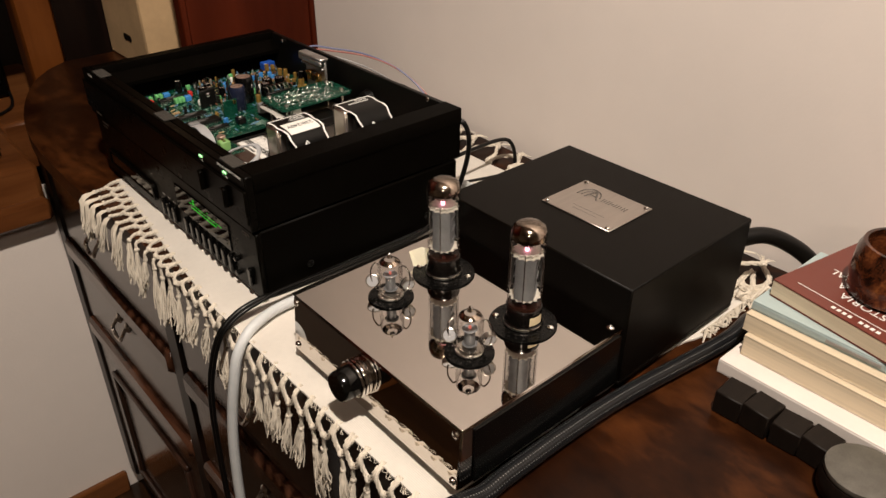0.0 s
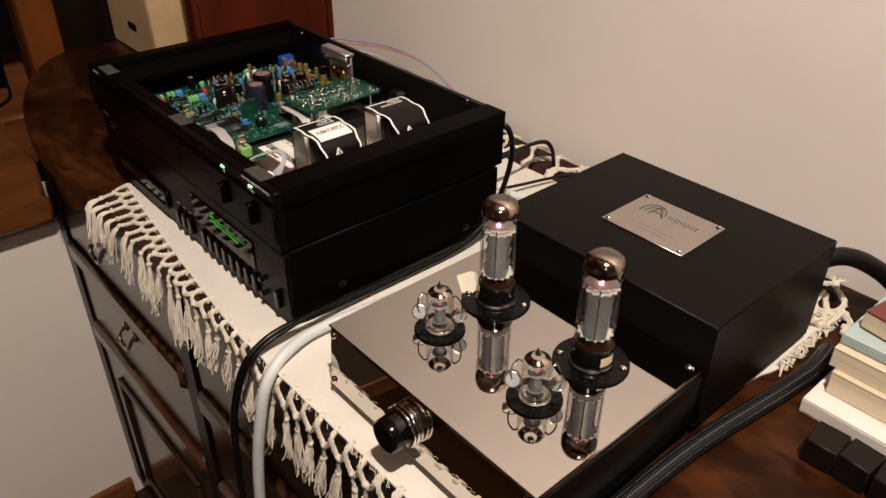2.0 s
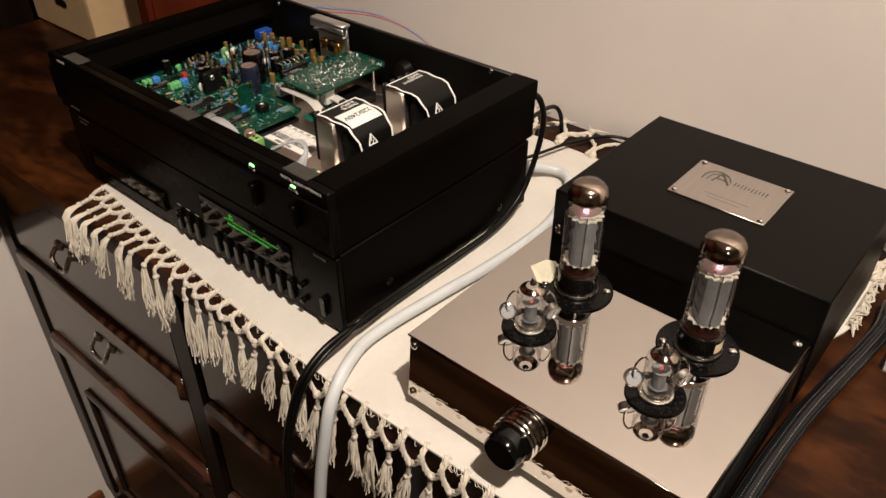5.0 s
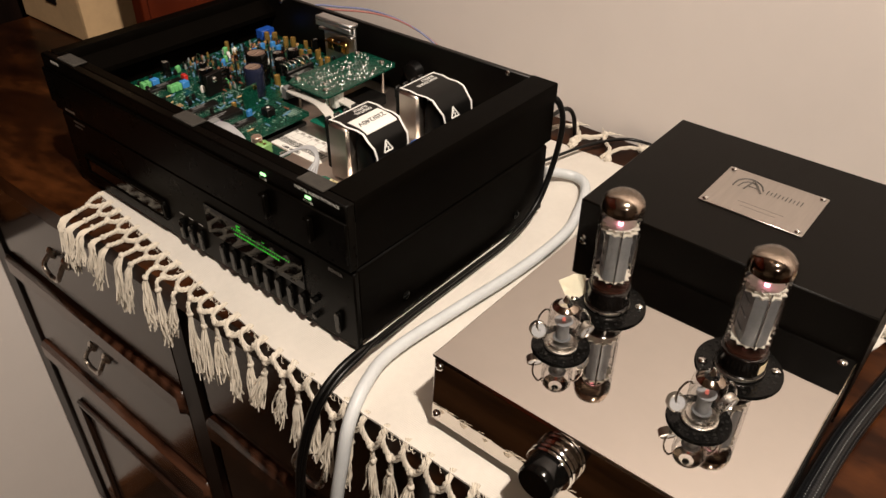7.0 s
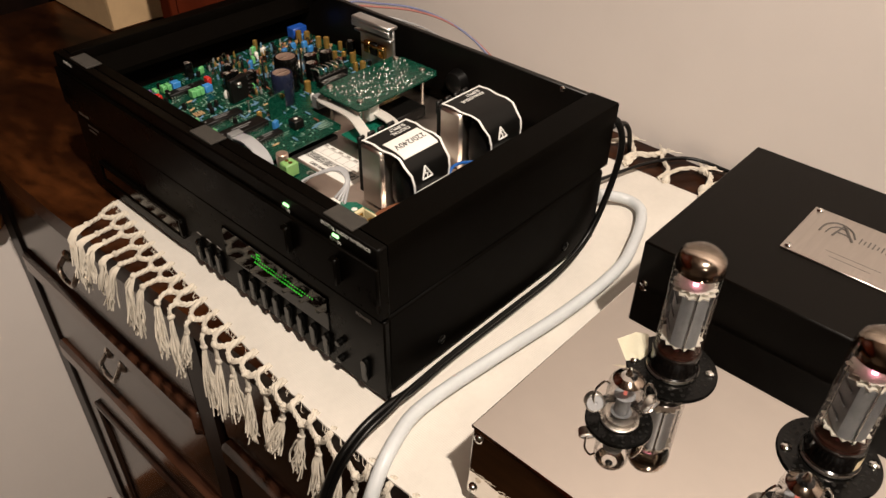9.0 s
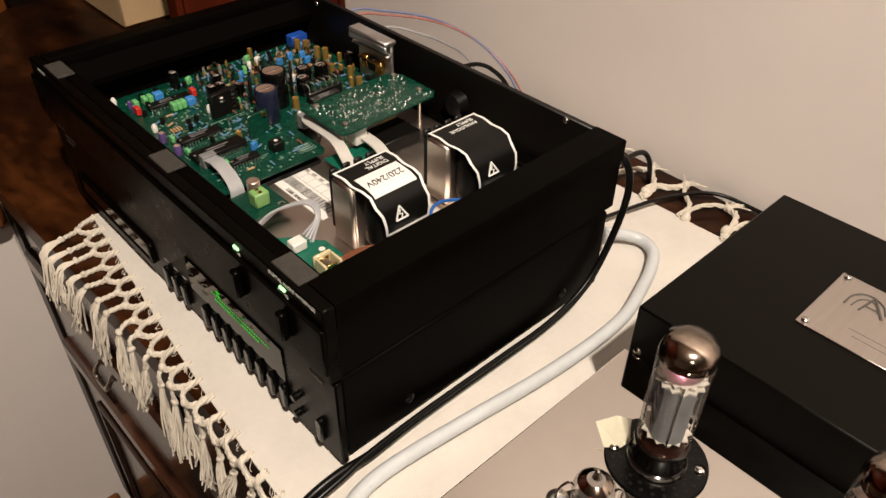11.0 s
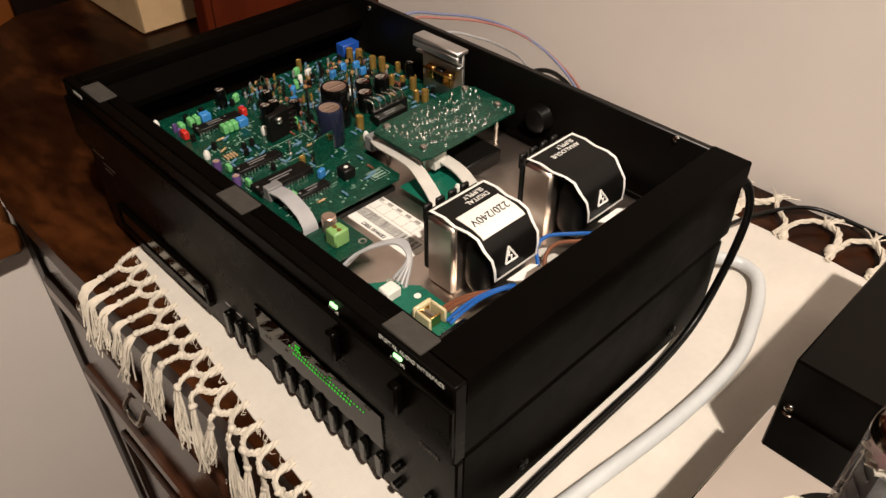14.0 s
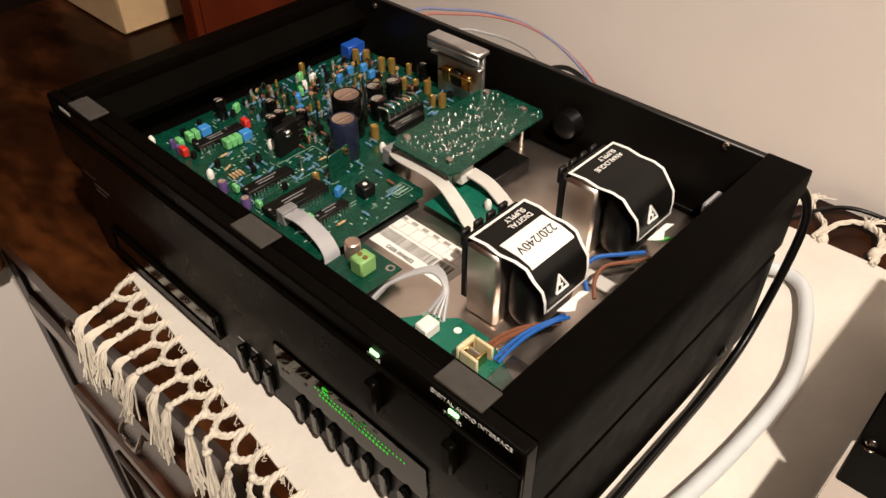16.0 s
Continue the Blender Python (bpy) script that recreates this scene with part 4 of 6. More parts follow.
for x, y, m_, t in ((0.0915, 0.2290, BLUE, 20), (0.108, 0.367, GREEN, 30), (0.140, 0.330, BLUE, 10), (0.150, 0.345, BLUE, 40), (0.158, 0.352, GREEN, 70), (0.178, 0.362, WHITE_PL, 20), (0.172, 0.371, GREEN, 20), (0.166, 0.357, WHITE_PL, 60),
                    (0.192, 0.345, BLUE, 15), (0.207, 0.350, BLUE, 0), (0.218, 0.345, BLUE, 0), (0.215, 0.332, BLUE, 0), (0.175, 0.318, BLUE, 60), (0.168, 0.298, GREEN, 80), (0.205, 0.243, GREEN, 80), (0.198, 0.240, GREEN, 80), (0.182, 0.308, WHITE_PL, 10),
                    (0.121, 0.302, GREEN, 75), (0.156, 0.308, BLUE, 20), (0.230, 0.361, BLUE, 0)):
    film(x, y, 0.0060, 0.0036, 0.0068, m_, t)
film(0.232, 0.374, 0.018, 0.011, 0.011, DEEPBLUE, 0, "relay")
radial(0.1470, 0.2810, 0.0112, 0.0330, BLACK_GLOSS)
radial(0.1270, 0.2620, 0.0098, 0.0300, NAVY)
for x, y, r, h in ((0.190, 0.301, 0.0068, 0.015), (0.206, 0.296, 0.0066, 0.015), (0.177, 0.282, 0.0065, 0.017)):
    radial(x, y, r, h, BLACK_GLOSS, top=SOLDER)
for x, y, h in ((0.223, 0.360, 0.013), (0.228, 0.3525, 0.013), (0.229, 0.3350, 0.012), (0.233, 0.3270, 0.0125), (0.241, 0.3150, 0.009), (0.180, 0.3780, 0.010), (0.221, 0.300, 0.009), (0.225, 0.291, 0.010), (0.229, 0.282, 0.0105), (0.2165, 0.2640, 0.010), (0.2215, 0.2590, 0.011), (0.1545, 0.2620, 0.012), (0.091, 0.2510, 0.0078)):
    radial(x, y, 0.0031 if h > 0.0100 else 0.0024, h, GOLD, top=GOLD)
for x, y, h in ((0.0955, 0.3680, 0.016), (0.106, 0.318, 0.018), (0.118, 0.325, 0.014), (0.132, 0.317, 0.012), (0.248 - 0.006, 0.300, 0.014), (0.127, 0.349, 0.010)):
    radial(x, y, 0.0045, h, BLACK_GLOSS, top=SOLDER)
part("trimmer_block", box(0.1000, 0.1100, 0.2125, 0.2225, ZP + 0.0005, ZP + 0.0085, 0.0008), CHIP, board, "square black trimmer")
part("trimmer_dot", lathe([(0, 0.0088), (0.0016, 0.0088), (0.0016, 0.0080), (0, 0.0080)], (0.105, 0.2175, ZP), 12), WHITE_PL, board)
# upright cards and heat sinks on the main board
def slab(x, y, w, h, turn, material, name, t=0.0016, label=""):
    m = Matrix.Translation((x, y, 0)) @ Matrix.Rotation(radians(turn), 4, "Z")
    return part(name, box(-w / 2, w / 2, -t / 2, t / 2, ZP, ZP + h, 0.0003, turn=m, segments=1), material, board, label)


card = slab(0.1065, 0.2450, 0.020, 0.0215, 8, PCB, "upright_card", label="upright green card with a hole")
part("eyelet", lathe([(0.0012, -0.001), (0.0022, -0.001), (0.0022, 0.001), (0.0012, 0.001), (0.0012, -0.001)], (0.1125, 0.2442, ZP + 0.0185), 14, turn=FACE_Y), BRASS, card)
hs = slab(0.1020, 0.2960, 0.020, 0.022, 8, CHIP, "heat_sink", 0.005, "black finned heat sink")
for i in range(5):
    m = Matrix.Translation((0.1020, 0.2960, 0)) @ Matrix.Rotation(radians(8), 4, "Z")
    part("fin", box(0.0105 + 0.0, 0.0175, -0.0020 + 0.0, 0.0020, ZP + 0.0030 + i * 0.0042, ZP + 0.0042 + i * 0.0042, 0.0002, turn=m, segments=1), CHIP, hs)
screw(hs, (0.1015, 0.2927, ZP + 0.0160), FACE_Y, 0.0030)
slab(0.1330, 0.2990, 0.014, 0.026, 55, CHIP, "heat_sink", 0.0016, "thin black plate heat sink")
slab(0.1665, 0.2850, 0.016, 0.030, 55, CHIP, "heat_sink", 0.0016, "thin black plate heat sink")
slab(0.1145, 0.3100, 0.010, 0.016, 20, CHIP, "transistor", 0.0045)
part("nail_pin", lathe([(0.0016, 0), (0.0016, 0.0012), (0.0008, 0.0018), (0.0008, 0.010), (0.0016, 0.0112), (0, 0.0116)], (0.0935, 0.2700, ZP), 10), NICKEL, board)
for x, y in ((0.0400, 0.3740), (0.0455, 0.3080), (0.0960, 0.3080), (0.1480, 0.2470), (0.1525, 0.1520)):
    part("nylon_post", lathe([(0.0022, 0), (0.0026, 0.0022), (0.0024, 0.0050), (0.0012, 0.0070), (0, 0.0074)], (x, y, ZP - (0.0035 if y < 0.17 else 0)), 12), WHITE_PL, board)
# small parts strewn over the board in rows
prng = random.Random(11)
taken = [(0.068, 0.2435, 0.026, 0.010), (0.068, 0.2735, 0.022, 0.008), (0.076, 0.218, 0.016, 0.007), (0.077, 0.344, 0.028, 0.020), (0.137, 0.280, 0.014, 0.014), (0.127, 0.262, 0.012, 0.012), (0.105, 0.2175, 0.010, 0.010), (0.096, 0.293, 0.015, 0.008), (0.181, 0.256, 0.018, 0.008)]
SLEEVES = [mat("resistor_blue", (0.10, 0.20, 0.30), 0.4, vary=0.1, scale=100), mat("resistor_tan", (0.46, 0.30, 0.16), 0.4, vary=0.1, scale=100), mat("resistor_brown", (0.20, 0.07, 0.04), 0.4, vary=0.1, scale=100)]
count = 0
while count < 150:
    x, y = prng.uniform(0.090, 0.238), prng.uniform(0.245, 0.378)
    if prng.random() < 0.18:
        x, y = prng.uniform(0.050, 0.130), prng.uniform(0.196, 0.335)
    if any(abs(x - a) < c and abs(y - b) < d for a, b, c, d in taken):
        continue
    resistor(x, y, prng.choice((0, 0, 90, 90, 25)), SLEEVES[0] if prng.random() < 0.75 else prng.choice(SLEEVES[1:]))
    count += 1
for i in range(4):
    resistor(0.0555 + 0.0025 * i, 0.2975, 90, SLEEVES[1])
for i in range(26):
    x, y = prng.uniform(0.11, 0.235), prng.uniform(0.30, 0.378)
    bm = tube([(x - 0.002, y, ZP), (x - 0.002, y, ZP + 0.006), (x, y, ZP + 0.0085), (x + 0.002, y, ZP + 0.006), (x + 0.002, y, ZP)], 0.0005, 5, 3)
    part("wire_loop", bm, COPPER if i % 4 == 0 else SOLDER, board)
for i in range(30):
    x, y = prng.uniform(0.05, 0.235), prng.uniform(0.245, 0.378)
    part("transistor", lathe([(0, 0.0062), (0.0018, 0.0060), (0.0021, 0.0050), (0.0021, 0.0015), (0, 0.0015)], (x, y, ZP), 9), CHIP, board)
# upright discs, beads and standing resistors crowded at the back
DISCS = [mat("ceramic_tan", (0.36, 0.21, 0.09), 0.4, vary=0.1, scale=100), mat("ceramic_grey", (0.20, 0.21, 0.20), 0.4, vary=0.1, scale=100), SLEEVES[0], SLEEVES[2], GOLD, CHIP]
for i in range(120):
    x, y = prng.uniform(0.108, 0.240), prng.uniform(0.288, 0.380)
    if any(abs(x - a) < c and abs(y - b) < d for a, b, c, d in taken):
        continue
    material, turn = DISCS[i % 6], Matrix.Rotation(radians(prng.uniform(0, 180)), 4, "Z") @ Matrix.Rotation(radians(90), 4, "X")
    if i % 3 == 0:
        bm = lathe([(0, -0.0007), (0.0015, -0.0006), (0.0019, 0.0), (0.0015, 0.0006), (0, 0.0007)], (x, y, ZP + 0.0042), 10, turn=turn)
        tube([(x, y, ZP), (x, y, ZP + 0.0025)], 0.0003, 5, 1, bm)
        part("disc_capacitor", bm, material, board)
    else:
        h = prng.uniform(0.0045, 0.0080)
        bm = lathe([(0.0004, 0), (0.0004, 0.0010), (0.0011, 0.0014), (0.0012, 0.0024), (0.0009, 0.0030), (0.0009, h - 0.0015), (0.0012, h - 0.0008), (0.0009, h), (0, h)], (x, y, ZP), 8)
        tube([(x, y, ZP + h), (x + 0.0008, y + 0.0004, ZP + h + 0.0010), (x + 0.0018, y + 0.0009, ZP + h * 0.6), (x + 0.0018, y + 0.0009, ZP)], 0.00028, 5, 3, bm)
        part("standing_resistor", bm, material, board)
# silk-screen marks, one layer each
bm = bmesh.new()
for i in range(260):
    x, y = prng.uniform(0.045, 0.236), prng.uniform(0.245, 0.378)
    if i < 150:
        x, y = prng.uniform(0.045, 0.128), prng.uniform(0.193, 0.335)
    w, d = prng.choice(((0.0024, 0.00022), (0.00022, 0.0026), (0.0012, 0.0005), (0.0007, 0.0005), (0.0005, 0.0011)))
    box(x - w, x + w, y - d, y + d, ZP + 0.0001, ZP + 0.0003, bm=bm)
for x0, x1, y0, y1 in ((0.116, 0.131, 0.199, 0.210), (0.085, 0.118, 0.262, 0.288)):
    for a, b, c, d in ((x0, x1, y0, y0 + 0.0004), (x0, x1, y1 - 0.0004, y1), (x0, x0 + 0.0004, y0, y1), (x1 - 0.0004, x1, y0, y1)):
        box(a, b, c, d, ZP + 0.0003, ZP + 0.0005, bm=bm)
for i in range(3):
    box(0.118, 0.129, 0.2015 + i * 0.003, 0.2028 + i * 0.003, ZP + 0.0003, ZP + 0.0005, bm=bm)
tagged(part("silkscreen", bm, SILK, board, "white printed marks on the board", None), kind="stuff")
# solder pins on the raised board
bm = bmesh.new()
for i in range(190):
    x, y = prng.uniform(0.144, 0.238), prng.uniform(0.175, 0.227)
    if i < 60:
        x, y = 0.152 + 0.0035 * (i % 20), 0.184 + 0.012 * (i // 20) + 0.002 * math.sin(i)
    r = prng.uniform(0.0005, 0.0010)
    lathe([(r, 0), (r * 0.9, r * 0.6), (r * 0.4, r * 1.3), (0, r * 1.6)], (x, y, 0.9686), 7, bm)
tagged(part("solder_joints", bm, SOLDER, small, "bright solder joints"), kind="stuff")
bm = bmesh.new()
for i in range(90):
    r = prng.uniform(0.0004, 0.0008)
    lathe([(r, 0), (r * 0.8, r * 0.7), (0, r)], (prng.uniform(0.045, 0.24), prng.uniform(0.24, 0.38), ZP), 6, bm)
tagged(part("solder_joints", bm, SOLDER, board, "bright solder joints"), kind="stuff")
# pin header beside the big capacitors
hd = part("pin_header", box(0.168, 0.204, 0.2610, 0.2660, ZP, ZP + 0.010, 0.0005), CHIP, board)
for i in range(6):
    x = 0.171 + i * 0.0060
    part("pin", tube([(x, 0.2635, ZP + 0.009), (x - 0.0005, 0.2655, ZP + 0.016), (x - 0.003, 0.2725, ZP + 0.0165)], 0.0009, 6, 3), SOLDER, hd)
# aluminium heat-sink bracket at the back
br = part("bracket", box(0.2395, 0.2425, 0.2340, 0.2810, ZP, 0.993, 0.0006), ALU, dac, "grey aluminium heat-sink bracket")
part("top_bar", box(0.2310, 0.2440, 0.2315, 0.2840, 0.9932, 0.9970, 0.0010), ALU, br)
part("lip_bar", box(0.2310, 0.2335, 0.2315, 0.2840, 0.9870, 0.9930, 0.0008), ALU, br)
part("mid_bar", box(0.2335, 0.2394, 0.2325, 0.2830, 0.9815, 0.9838, 0.0005), ALU, br)
for y in (0.247, 0.257, 0.267):
    part("power_transistor", box(0.2340, 0.2392, y - 0.0042, y + 0.0042, 0.962, 0.974, 0.0006), BRASS if y != 0.257 else CHIP, br)
part("clip_bar", box(0.2325, 0.2345, 0.2405, 0.2735, 0.9705, 0.9727, 0.0004), BRASS, br)

# mains and terminal boards
part("terminal_block", box(0.0500, 0.0620, 0.1600, 0.1705, 0.946, 0.9575, 0.0010), TERMINAL, termb, "green screw terminal")
for y in (0.1630, 0.1675):
    part("terminal_screw", lathe([(0, 0.0003), (0.0016, 0.0003), (0.0018, -0.0003), (0, -0.0003)], (0.0560, y, 0.9577), 10), BRASS, termb)
part("capacitor", lathe([(0.0048, 0.0002), (0.0050, 0.001), (0.0050, 0.0115), (0.0042, 0.0122), (0, 0.0120)], (0.0600, 0.1790, 0.946), 16), CAPTOP, termb)
part("mount_ring", lathe([(0.0016, 0.0002), (0.0030, 0.0003), (0.0030, 0.0), (0.0016, 0.0)], (0.0680, 0.1550, 0.9461), 14), SOLDER, termb)
part("white_socket", box(0.0410, 0.0520, 0.0985, 0.1080, 0.946, 0.9535, 0.0010), WHITE_PL, frontb, "white plastic socket")
fuse = part("fuse_cover", box(0.0420, 0.0560, 0.0760, 0.0790, 0.946, 0.9565, 0.0010), YELLOWED, frontb, "yellowed clear fuse cover")
part("fuse_side", box(0.0420, 0.0440, 0.0640, 0.0759, 0.946, 0.9560, 0.0006), YELLOWED, fuse)
part("fuse_side", box(0.0540, 0.0560, 0.0640, 0.0759, 0.946, 0.9560, 0.0006), YELLOWED, fuse)
part("fuse_clip", box(0.0450, 0.0530, 0.0660, 0.0675, 0.9465, 0.9540, 0.0003), BRASS, fuse)
part("fuse_clip", box(0.0450, 0.0530, 0.0755, 0.0770, 0.9465, 0.9540, 0.0003), BRASS, fuse)
part("fuse_body", lathe([(0.0024, 0), (0.0024, 0.0095)], (0.049, 0.0765, 0.951), 12, turn=FACE_Y), NICKEL, fuse)
part("board_hole", lathe([(0, 0.0003), (0.0023, 0.0003), (0.0023, 0), (0, 0)], (0.0585, 0.0920, 0.9460), 14), WHITE_PL, frontb)
for x, y in ((0.0550, 0.1140), (0.0570, 0.1085), (0.0585, 0.1035)):
    part("pad_ring", lathe([(0.0009, 0.0003), (0.0018, 0.0003), (0.0018, 0), (0.0009, 0)], (x, y, 0.9460), 12), SILK, frontb)
part("clear_flap", box(0.0340, 0.0640, 0.0300, 0.0580, 0.9480, 0.9483, turn=None), SMOKE, dac, "clear plastic flap", None)
bm = bmesh.new()
for i in range(18):
    box(0.0345 + prng.uniform(0, 0.004), 0.0385, 0.060 + i * 0.0045, 0.0615 + i * 0.0045 + prng.uniform(0, 0.001), 0.9461, 0.9463, bm=bm)
tagged(part("silkscreen", bm, SILK, frontb, "white printed marks", None), kind="stuff")
for k in range(4):
    o = 0.0017 * k
    part("grey_wire", tube([(0.0370 + o, 0.1420, 0.9470), (0.0520 + o, 0.1380, 0.9560), (0.0700 + o, 0.1250, 0.9610), (0.0700 + o * 0.5, 0.1130, 0.9560), (0.0580, 0.1135 - o * 2.2, 0.9462)], 0.0011, 7), RIBBON_G, dac)
# ribbon cables
part("ribbon_plug", box(0.0470, 0.0590, 0.2290, 0.2360, ZP, ZP + 0.0105, 0.0005), GREY_PL, dac)
part("ribbon_cable", tube([(0.0530, 0.2290, ZP + 0.0080), (0.0530, 0.2150, ZP + 0.0100), (0.0520, 0.1980, ZP + 0.0070), (0.0510, 0.1890, ZP + 0.0010), (0.0500, 0.1870, ZP - 0.006)], 0.001, flat=(0.0110, 0.0010)), RIBBON_G, dac, "flat grey ribbon cable", 60)
part("ribbon_plug", box(0.1385, 0.1500, 0.2290, 0.2370, ZP, ZP + 0.0120, 0.0005), GREY_PL, dac)
part("ribbon_cable", tube([(0.1440, 0.2300, ZP + 0.0095), (0.1390, 0.2168, ZP + 0.0120), (0.1376, 0.1830, ZP + 0.0125), (0.1325, 0.1600, ZP + 0.0065), (0.1297, 0.1460, ZP - 0.0010), (0.1290, 0.1280, ZP - 0.004)], 0.001, flat=(0.0100, 0.0010)), RIBBON, dac, "flat off-white ribbon cable", 60)
part("ribbon_plug", box(0.1540, 0.1660, 0.1770, 0.1850, 0.9500, 0.9668, 0.0005), WHITE_PL, dac)
part("ribbon_cable", tube([(0.1640, 0.1800, 0.9560), (0.1650, 0.1600, 0.9520), (0.1570, 0.1280, 0.9440), (0.1510, 0.0950, 0.9410), (0.1490, 0.0550, 0.9400), (0.1500, 0.0200, 0.9400)], 0.001, flat=(0.0105, 0.0012)), RIBBON, dac, "flat off-white ribbon cable", 60)
# paper label on the base plate
lab = part("serial_label", box(0.0850, 0.1180, 0.1290, 0.1990, BASE + 0.0001, BASE + 0.0004, turn=None), PAPER, dac, "white paper serial label with barcode", None)
bm = bmesh.new()
brng, y = random.Random(4), 0.1930
while y > 0.1340:
    w = brng.choice((0.0003, 0.0005, 0.0009))
    box(0.0925, 0.1010, y - w, y, BASE + 0.0005, BASE + 0.0006, bm=bm)
    y -= w + brng.choice((0.0004, 0.0006, 0.0009))
tagged(part("barcode", bm, INK, lab, "printed barcode", None), kind="stuff")
bm = bmesh.new()
for i in range(7):
    yy = 0.1960 - i * 0.0095
    box(0.1035, 0.1130, yy - 0.0003, yy, BASE + 0.0005, BASE + 0.0006, bm=bm)
    box(0.1140, 0.1165, yy - 0.0070, yy - 0.002, BASE + 0.0005, BASE + 0.0006, bm=bm)
for xx in (0.1035, 0.1130):
    box(xx, xx + 0.0003, 0.1330, 0.1960, BASE + 0.0005, BASE + 0.0006, bm=bm)
tagged(part("printed_grid", bm, FADED, lab, "", None), kind="stuff")
lettering("label_lettering", "DBB 004682", 0.0046, (0.0864, 0.1800, BASE + 0.0006), (0, -1, 0), (1, 0, 0), INK, lab)


def transformer(dx, dy, words, sticker):
    """A laminated transformer under a wrapped black label."""
    t = part("transformer", box(0.0835 + dx, 0.1275 + dx, 0.0850 + dy, 0.1050 + dy, BASE, 0.9885, 0.0008), STEEL, dac, "steel-clad transformer with a wrapped black label")
    part("end_bell", box(0.0795 + dx, 0.0834 + dx, 0.0835 + dy, 0.1062 + dy, BASE + 0.001, 0.9880, 0.0018), STEEL, t)
    part("end_bell", box(0.1276 + dx, 0.1310 + dx, 0.0840 + dy, 0.1060 + dy, BASE + 0.001, 0.9880, 0.0018), STEEL, t)
    part("winding", box(0.0850 + dx, 0.1260 + dx, 0.0600 + dy, 0.0848 + dy, BASE + 0.003, 0.9845, 0.011, segments=5), LABEL_BLACK, t)
    part("bobbin_flange", box(0.0820 + dx, 0.1290 + dx, 0.1066 + dy, 0.1125 + dy, BASE + 0.006, 0.9860, 0.0015), CHIP, t)
    for i in range(4):
        part("lug", box(0.0850 + dx + i * 0.0105, 0.0920 + dx + i * 0.0105, 0.1128 + dy, 0.1160 + dy, 0.9760, 0.9875, 0.0010), CHIP, t)
    row = [(0.1060, 0.9897), (0.0950, 0.9899), (0.0850, 0.9897), (0.0760, 0.9893), (0.0690, 0.9874), (0.0630, 0.9826), (0.0592, 0.9760), (0.0577, 0.9685), (0.0572, 0.9610)]

    def sheet(x0, x1, rows, lift, thick=0.0005, wave=0.0, taper=(0.0, 0.0)):
        bm = bmesh.new()
        top, low = [], []
        for k, (y, z) in enumerate(rows):
            w, f = wave * math.sin(k * 2.2), (k / 8) ** 2
            xs = (x0 + w + taper[0] * f, x1 + w + taper[1] * f)
            top.append([bm.verts.new((x + dx, y + dy, z + lift)) for x in xs])
            low.append([bm.verts.new((x + dx, y + dy + 0.0002, z + lift - thick)) for x in xs])
        for a, b, c, d in zip(top, top[1:], low, low[1:]):
            bm.faces.new((a[0], a[1], b[1], b[0])), bm.faces.new((c[0], d[0], d[1], c[1]))
            bm.faces.new((a[0], b[0], d[0], c[0])), bm.faces.new((a[1], c[1], d[1], b[1]))
        bm.faces.new((top[0][0], low[0][0], low[0][1], top[0][1])), bm.faces.new((top[-1][0], top[-1][1], low[-1][1], low[-1][0]))
        return bm

    def at(f):
        """The place and slope a fraction f down the label."""
        i = min(int(f * (len(row) - 1)), len(row) - 2)
        g = f * (len(row) - 1) - i
        return row[i][0] + (row[i + 1][0] - row[i][0]) * g, row[i][1] + (row[i + 1][1] - row[i][1]) * g

    film_ = part("label", sheet(0.0815, 0.1285, row, 0.0, wave=0.0010, taper=(0.007, -0.002)), LABEL_BLACK, t, "glossy black label with a white border")
    for x0, x1, tp in ((0.0815, 0.0835, 0.007), (0.1265, 0.1285, -0.002)):
        part("white_border", sheet(x0, x1, row, 0.0003, wave=0.0010, taper=(tp, tp)), LABEL_WHITE, film_)
    part("white_border", sheet(0.0836, 0.1264, [(0.1060, 0.9897), (0.1044, 0.98975)], 0.0003), LABEL_WHITE, film_)
    part("white_border", sheet(0.0895, 0.1255, [(0.0569, 0.9625), (0.0568, 0.9610)], 0.0004), LABEL_WHITE, film_)
    # loose flap with a zigzag end
    flap = [(0.096, 0.0550), (0.117, 0.0550), (0.120, 0.0510), (0.110, 0.0515), (0.103, 0.0480), (0.099, 0.0510)]
    part("label_flap", prism([(x + dx, y + dy) for x, y in flap], 0.9590, 0.9594), LABEL_WHITE, film_, "torn white label tail", None)
    for n, w in enumerate(words):
        lettering("label_lettering", w, 0.0050, (0.1205 + dx, 0.0962 + dy + 0.0052 * n, 0.9905), (-1, 0, 0), (0, -1, 0), LABEL_WHITE, film_)
    if sticker:
        st = part("sticker", sheet(0.0875, 0.1235, [(0.0895, 0.9898), (0.0850, 0.9898), (0.0760, 0.9894), (0.0690, 0.9876), (0.0672, 0.9863)], 0.0006), PAPER, film_, "white paper sticker")
        lettering("voltage_lettering", "220/240V", 0.0080, (0.1208 + dx, 0.0815 + dy, 0.99065), (-1, 0, 0), (0, -1, -0.12), INK, film_)
    # warning triangle
    cy, cz = at(0.78)
    bm = bmesh.new()
    d = Vector((0, -0.0026, -0.0071)).normalized()
    c = Vector((0.1010 + dx, cy + dy - 0.0009, cz + 0.0004))
    tri = [c + Vector((-0.0050, 0, 0)) + d * 0.0042, c + Vector((0.0050, 0, 0)) + d * 0.0042, c - d * 0.0050]
    for a, b in ((0, 1), (1, 2), (2, 0)):
        tube([tri[a], tri[b]], 0.0007, 5, 1, bm)
